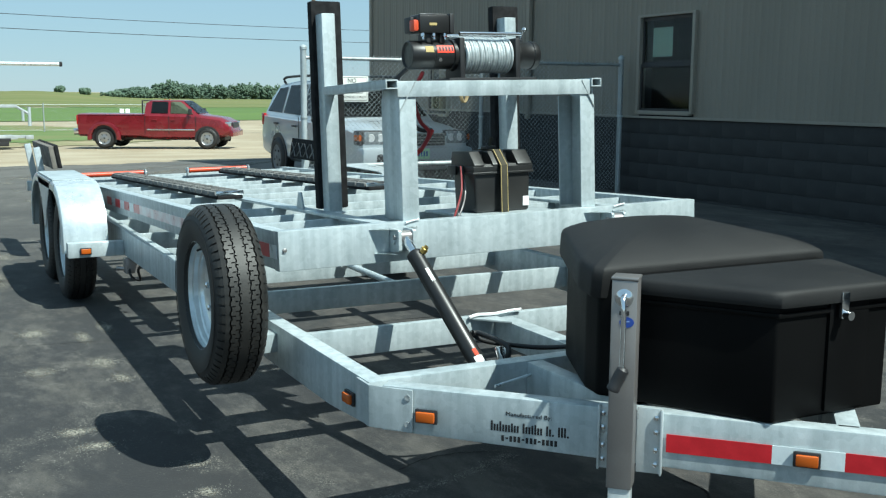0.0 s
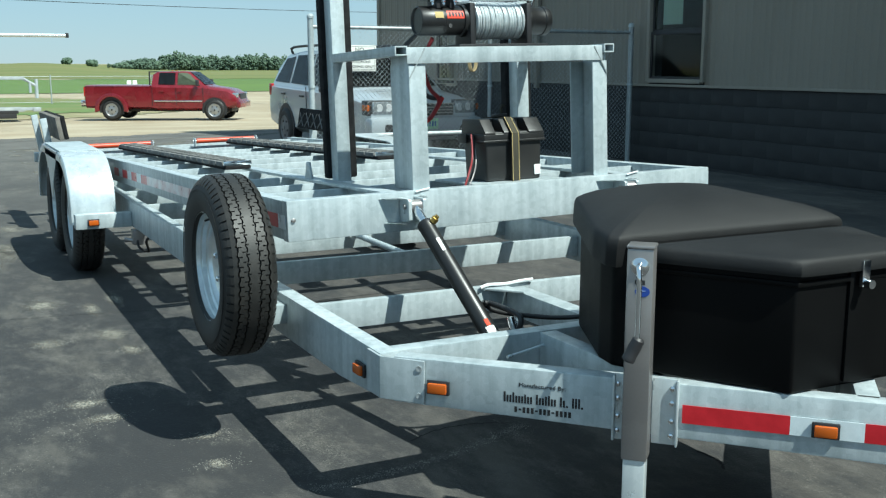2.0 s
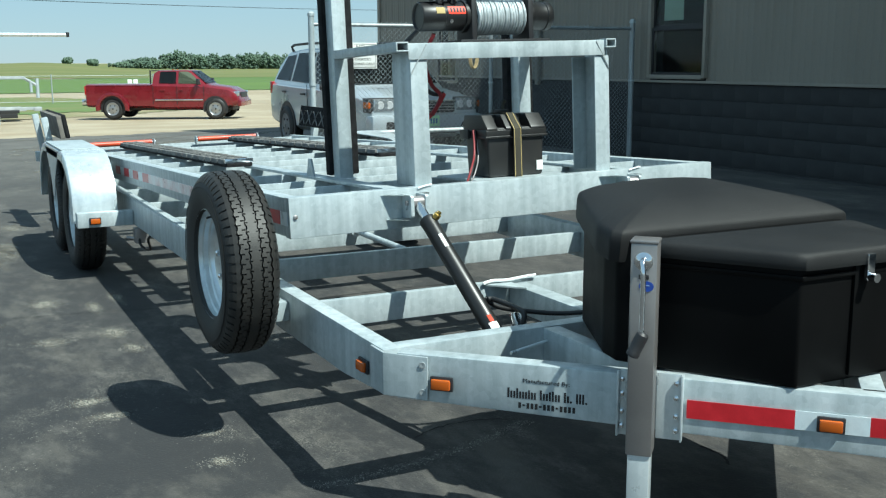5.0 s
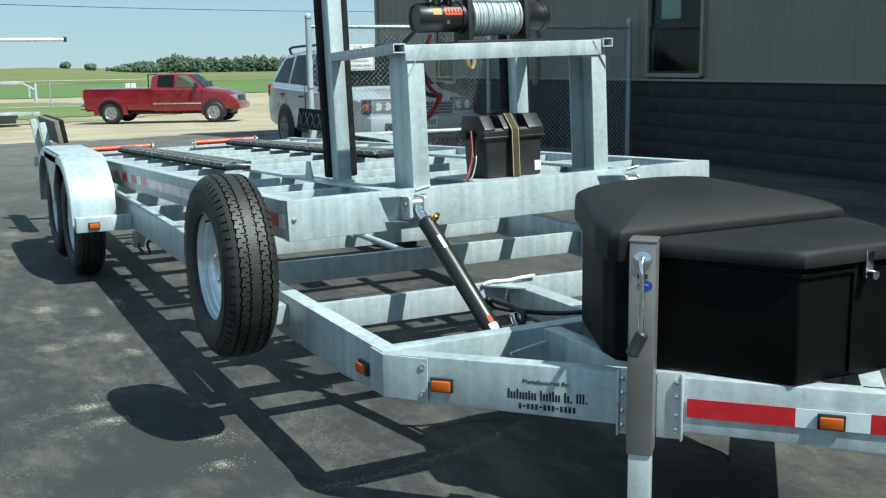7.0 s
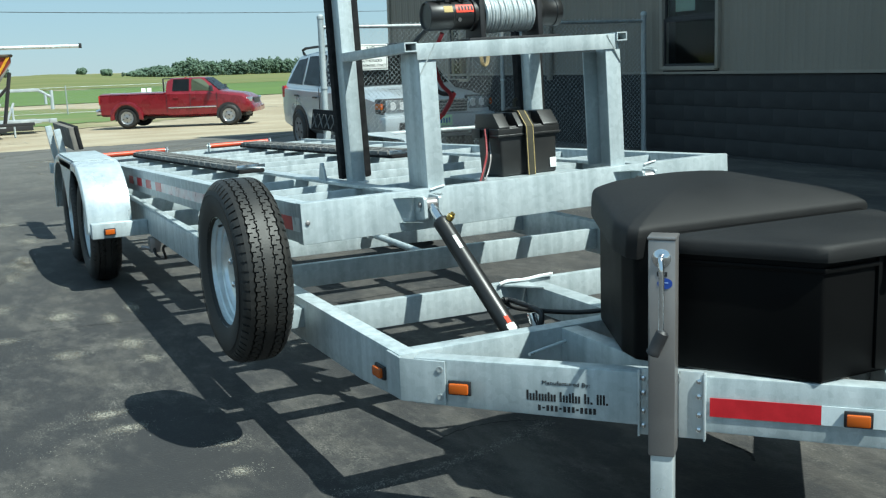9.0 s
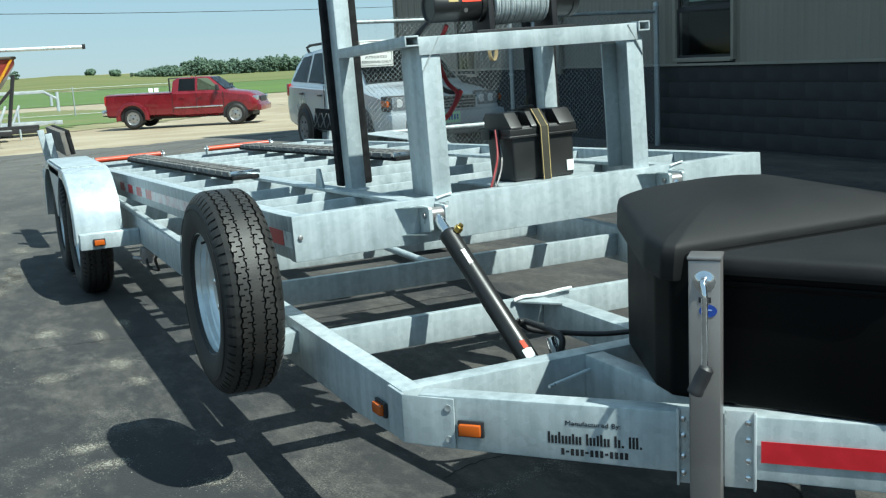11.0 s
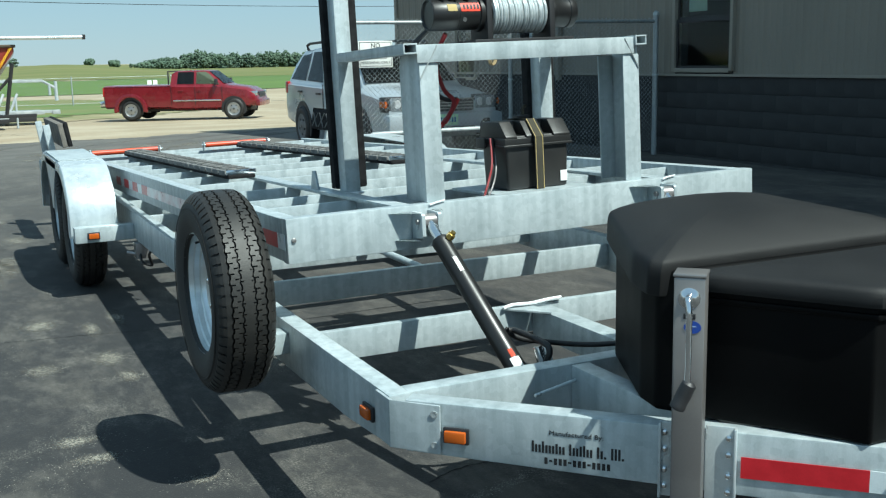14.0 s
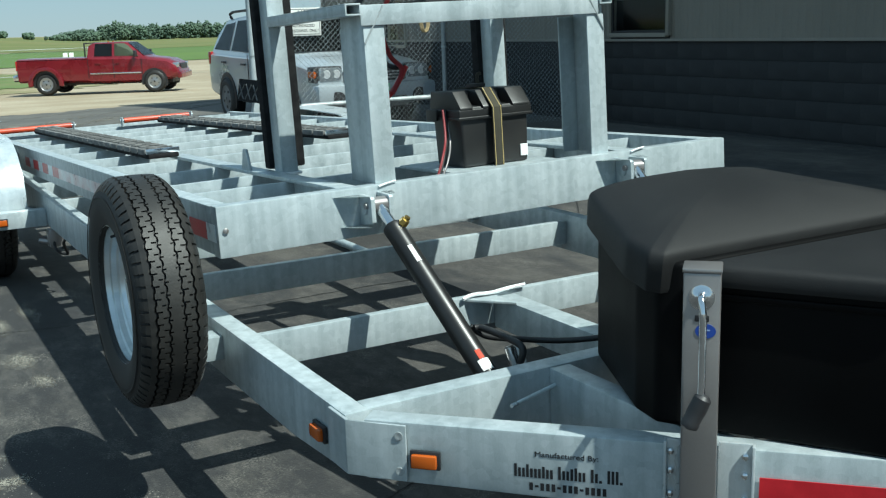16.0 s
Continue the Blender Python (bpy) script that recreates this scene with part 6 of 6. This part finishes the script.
TRUCK_S = [(-3.12, 0.62, 0.93, 1.22, 1.28, 0.93), (-3.06, 0.48, 1.0, 1.33, 1.37, 0.98), (-0.44, 0.44, 1.0, 1.33, 1.37, 0.98), (-0.41, 0.42, 1.0, 1.33, 1.81, 0.74), (-0.25, 0.40, 1.0, 1.32, 1.90, 0.72), (0.8, 0.40, 1.0, 1.30, 1.91, 0.70),
           (1.05, 0.40, 1.0, 1.29, 1.89, 0.69), (1.66, 0.40, 1.0, 1.28, 1.38, 0.86), (1.8, 0.40, 1.0, 1.26, 1.34, 0.86), (2.55, 0.48, 1.0, 1.16, 1.24, 0.84), (2.86, 0.52, 0.95, 0.98, 1.08, 0.80), (2.98, 0.58, 0.86, 0.72, 0.78, 0.76)]
ang = math.degrees(math.atan2(-1.92, 3.48)) - 90
TRUCKWHEEL = plain("steel_wheel", (0.36, 0.365, 0.37), 0.3, 0.7)
truck = thing("pickup_truck", "red crew-cab pickup truck stopped on the gravel", "truck", pose(7.42, 36.1, ground_z(7.6, 36.1), 0, 0, ang) @ Matrix.Scale(0.92, 4))
part("body", car_loft(TRUCK_S), REDPAINT, truck)
for s in (-1, 1):
    part("side_window", side_glass(TRUCK_S, [(-0.18, 1.40), (0.48, 1.39), (0.47, 1.85), (-0.16, 1.85)], s), DARKGLASS, truck)
    part("side_window", side_glass(TRUCK_S, [(0.58, 1.39), (1.48, 1.37), (1.08, 1.76), (0.93, 1.85), (0.57, 1.85)], s), LITGLASS, truck)
    for y in (-0.425, 0.52, 1.58):
        part("door_seam", side_plate([(y, 0.6), (y + 0.018, 0.6), (y + 0.018, 1.3), (y, 1.3)], s * 0.998, s * 1.006, 0), TRIMBLACK, truck)
    for y in (0.05, 0.78):
        part("door_handle", block(min(s * 0.99, s * 1.03), max(s * 0.99, s * 1.03), y - 0.18, y, 1.12, 1.16, 0.008), REDPAINT, truck)
    part("side_moulding", block(min(s * 0.99, s * 1.015), max(s * 0.99, s * 1.015), -0.35, 1.55, 0.735, 0.785, 0.008), CHROME, truck, "bright side moulding")
    part("door_mirror", block(min(s * 1.0, s * 1.24), max(s * 1.0, s * 1.24), 1.36, 1.46, 1.34, 1.58, 0.03), TRIMBLACK, truck)
    part("headlight", block(min(s * 0.60, s * 0.93), max(s * 0.60, s * 0.93), 2.72, 2.92, 0.90, 1.08, 0.03), CLEARLENS, truck)
    part("tail_light", block(min(s * 0.82, s * 0.985), max(s * 0.82, s * 0.985), -3.13, -3.0, 0.95, 1.3, 0.02), REDLENS, truck)
    part("cab_light", block(s * 0.3 - 0.06, s * 0.3 + 0.06, 0.2, 0.25, 1.905, 1.93, 0.006), AMBER, truck)
    for y in (-2.03, 2.03):
        car_wheel(truck, s * 0.90, y, 0.41, 0.26, TRUCKWHEEL)
    arc = [radians(a) for a in range(-8, 189, 14)]
    flare = [(-2.03 + 0.66 * math.cos(a), 0.42 + 0.64 * math.sin(a)) for a in arc] + [(-2.03 + 0.50 * math.cos(a), 0.42 + 0.50 * math.sin(a)) for a in arc[::-1]]
    part("fender_flare", side_plate(flare, s * 0.97, s * 1.10, 0.02), REDPAINT, truck, "wide red rear fender flare")
part("windscreen", quad([(-0.66, 1.07, 1.875), (0.66, 1.07, 1.875), (0.82, 1.66, 1.40), (-0.82, 1.66, 1.40)], 0.016), DARKGLASS, truck)
part("rear_bumper", block(-0.9, 0.9, -3.3, -3.1, 0.58, 0.78, 0.03), CHROME, truck, "chrome rear bumper")
part("tow_hitch", joined(block(-0.04, 0.04, -3.6, -3.2, 0.50, 0.58, 0.005), bar((0, -3.55, 0.58), (0, -3.55, 0.66), 0.03)), TRIMBLACK, truck)
part("front_bumper", block(-0.92, 0.92, 2.86, 3.04, 0.50, 0.74, 0.05), REDPAINT, truck)
part("grille", block(-0.52, 0.52, 2.84, 2.96, 0.76, 1.04, 0.03), TRIMBLACK, truck, "dark front grille")
part("chassis_frame", block(-0.5, 0.5, -2.9, 2.6, 0.34, 0.5, 0.02), TRIMBLACK, truck)
part("cargo_rack", joined(block(-0.9, 0.9, -0.55, -0.5, 1.86, 1.9, 0.006), block(-0.9, -0.86, -0.55, -0.5, 1.38, 1.86, 0.006), block(0.86, 0.9, -0.55, -0.5, 1.38, 1.86, 0.006)), TRIMBLACK, truck)

# ---- boat on its trailer ----
bx, by = 0.9, 27.6
bz = ground_z(0, by)
boat = thing("sailboat", "red-hulled sailboat with lowered mast on a boat trailer", "boat", pose(bx, by, bz))
HB = [(-7.0, 1.15, 1.2, 0.7), (-4.5, 1.25, 1.15, 0.55), (-2.5, 1.1, 1.15, 0.6), (-1.2, 0.75, 1.3, 0.85), (-0.5, 0.42, 1.55, 1.25), (-0.1, 0.16, 1.95, 1.8), (0.12, 0.03, 2.2, 2.15)]
bm = bmesh.new()
rings = []
for x, w, zk, zc in HB:
    top = 2.28 + max(0, (x + 4)) * 0.012
    half = [(0.0, zc), (w * 0.55, zc + (zk - zc) * 0.7), (w * 0.9, zk + 0.15), (w, top)]
    rings.append([bm.verts.new((x, -y, z)) for y, z in half[::-1]] + [bm.verts.new((x, y, z)) for y, z in half[1:]])
n = len(rings[0])
for a, b in zip(rings, rings[1:]):
    for k in range(n - 1):
        f = bm.faces.new((a[k], a[k + 1], b[k + 1], b[k]))
        f.material_index = 1 if k in (1, 2, 3, 4) and k not in (0, n - 2) and (k == 2 or k == 3) else 0
    bm.faces.new((a[0], b[0], b[-1], a[-1]))
bmesh.ops.recalc_face_normals(bm, faces=bm.faces)
hull = new("hull", mesh_of("hull", bm, [HULL, HULLGREY]))
hull.parent = boat
part("gunwale", line([(-6.9, -1.17, 2.26), (-2.5, -1.13, 2.3), (-0.5, -0.45, 2.33), (0.15, 0, 2.34)], 0.04, 8, 3), BARK, boat, "weathered brown gunwale")
mast = part("mast", bar((-8, -0.2, 2.52), (1.88, -0.2, 2.55), 0.052, 14), BRIGHT, boat, "white aluminium mast laid level")
part("mast_band", turned([(0.065, 0), (0.065, 0.05)], 14, axis=(1, 0, 0), at=(-0.6, -0.2, 2.542)), TRIMBLACK, mast)
part("mast_head", block(1.85, 1.93, -0.26, -0.14, 2.49, 2.62, 0.01), TRIMBLACK, mast)
part("mast_crutch", joined(bar((-1.3, -0.2, 2.3), (-1.05, -0.2, 2.55), 0.05), bar((-0.85, -0.2, 2.3), (-0.95, -0.2, 2.55), 0.05)), HULL, boat)
part("bow_rail", line([(-1.2, -0.4, 2.35), (-0.85, -0.35, 2.62), (-0.45, -0.3, 2.80), (-0.22, -0.25, 2.83)], 0.016, 8, 4), OLDZINC, boat)
part("bow_strap", quad([(0.02, -0.12, 2.32), (0.1, -0.08, 2.32), (-0.56, -0.46, 1.3), (-0.64, -0.5, 1.3)], 0.01), YELLOWSTRAP, boat, "yellow webbing strap over the bow")
part("fender_ball", turned([(0.03, -0.22), (0.15, -0.12), (0.17, 0.0), (0.15, 0.12), (0.03, 0.22)], 16, at=(-0.7, -0.66, 1.95)), HULLGREY, boat)
btr = thing("boat_road_trailer", "galvanised road trailer carrying the red boat", "trailer", pose(bx, by, bz))
for y in (-1.0, 1.0):
    part("rail", block(-7, -0.6, y - 0.05, y + 0.05, 0.42, 0.55, 0.01), TRIMBLACK, btr)
part("tongue", block(-0.8, 0.55, -0.05, 0.05, 0.46, 0.55, 0.01), TRIMBLACK, btr)
for y in (-1.0, 1.0):
    part("bunk_post", line([(-0.95, y, 0.5), (-0.45, y * 0.55, 1.9)], 0.045, 8), TRIMBLACK, btr)
    part("bunk_post", line([(-1.5, y, 0.5), (-1.9, y * 0.9, 1.3)], 0.04, 8), ZINC, btr)
    w = part("wheel", tyre_bm(0.36, 0.22), RUBBER, btr, "", pose(-1.12, y * 1.1, 0.36) @ Matrix.Rotation(radians(90), 4, "X"))
    part("rim", joined(rim_bm(0.36, 0.22), disc_bm(0.36, 0.22)), WHITE, w)
    part("wheel", tyre_bm(0.36, 0.22), RUBBER, btr, "", pose(-2.0, y * 1.1, 0.36) @ Matrix.Rotation(radians(90), 4, "X"))
part("winch_post", joined(line([(-0.2, 0, 0.5), (0.05, 0, 1.9)], 0.05, 8), line([(-1.0, 0, 0.5), (-0.05, 0, 1.5)], 0.04, 8)), TRIMBLACK, btr)
part("jack_leg", bar((-0.62, -0.35, 0.12), (-0.62, -0.35, 0.9), 0.035, 10), TRIMBLACK, btr)
part("jack_wheel", turned([(0.11, -0.04), (0.13, -0.02), (0.13, 0.02), (0.11, 0.04)], 18, axis=(0, 1, 0), at=(-0.62, -0.35, 0.13)), RUBBER, btr)

# ---- white trailers parked beyond ----
TRAILERWHITE = material("weathered_white_paint", (0.42, 0.445, 0.455), 0.6, second=(0.30, 0.325, 0.335), scale=3, bump=0.05)
gx, gy = 1.6, 38.0
goose = thing("gooseneck_trailer", "white gooseneck trailer standing on the verge", "trailer", pose(gx, gy, ground_z(gx, gy)))
part("neck", joined(block(-1.2, 1.0, -0.08, 0.08, 1.47, 1.57, 0.02), line([(0.98, 0, 1.51), (1.4, 0, 1.25)], 0.05, 8)), TRAILERWHITE, goose)
part("coupler", joined(bar((1.42, 0, 0.8), (1.42, 0, 1.5), 0.06, 12), bar((1.2, 0, 1.0), (1.2, 0, 1.38), 0.05, 12)), ZINC, goose)
part("stand", block(-1.35, -0.85, -0.5, 0.5, 0.35, 1.6, 0.03), TRAILERWHITE, goose)
part("deck", block(-4.5, 0.9, -0.9, 0.9, 0.36, 0.46, 0.02), TRAILERWHITE, goose)
part("deck_edge", block(-4.5, 0.6, -0.95, -0.9, 0.12, 0.3, 0.01), TRIMBLACK, goose)
for x in (-0.7, -0.25):
    part("strut", line([(x, -0.8, 0.45), (x + 0.3, -0.6, 1.1)], 0.045, 8), TRAILERWHITE, goose)
flat = thing("flat_trailer", "small white flat trailer with its tongue out", "trailer", pose(2.0, 34.5, ground_z(2.0, 34.5)))
part("tongue", joined(block(-1.8, 0.6, -0.06, 0.06, 0.46, 0.56, 0.01), block(0.5, 0.75, -0.1, 0.1, 0.42, 0.56, 0.02)), TRAILERWHITE, flat)
part("deck", block(-4, -0.9, -0.8, 0.8, 0.34, 0.46, 0.01), TRAILERWHITE, flat)
part("side", block(-4, -0.9, -0.82, -0.8, 0.2, 0.34, 0.005), TRIMBLACK, flat)
part("jack_leg", bar((-0.6, 0, 0.0), (-0.6, 0, 0.95), 0.035, 10), ZINC, flat)
for y in (-0.9, 0.9):
    part("wheel", tyre_bm(0.33, 0.2), RUBBER, flat, "", pose(-2.3, y, 0.33) @ Matrix.Rotation(radians(90), 4, "X"))
    part("wheel_post", bar((-1.2, y * 0.8, 0.4), (-1.2, y * 0.8, 0.9), 0.03), TRAILERWHITE, flat)

# ---- block courses of the wall base ----
bm = bmesh.new()
cuboid(bm, 0, 0.02, 0, 0.3996, 0, 0.1965, 0.0012)
me = mesh_of("brick_block", bm, BLOCK)
for c in range(6):
    z = 1.033 - 0.2 * (c + 1)
    y = Y0 + 14.2 + (0.2 if c % 2 else 0.0)
    while y < Y1 - 0.15:
        ob = new("concrete_block", me)
        ob.parent = wall
        ob.matrix_basis = pose(WX + 0.011 - random.uniform(0, 0.0006), y, z + 0.002)
        y += 0.4
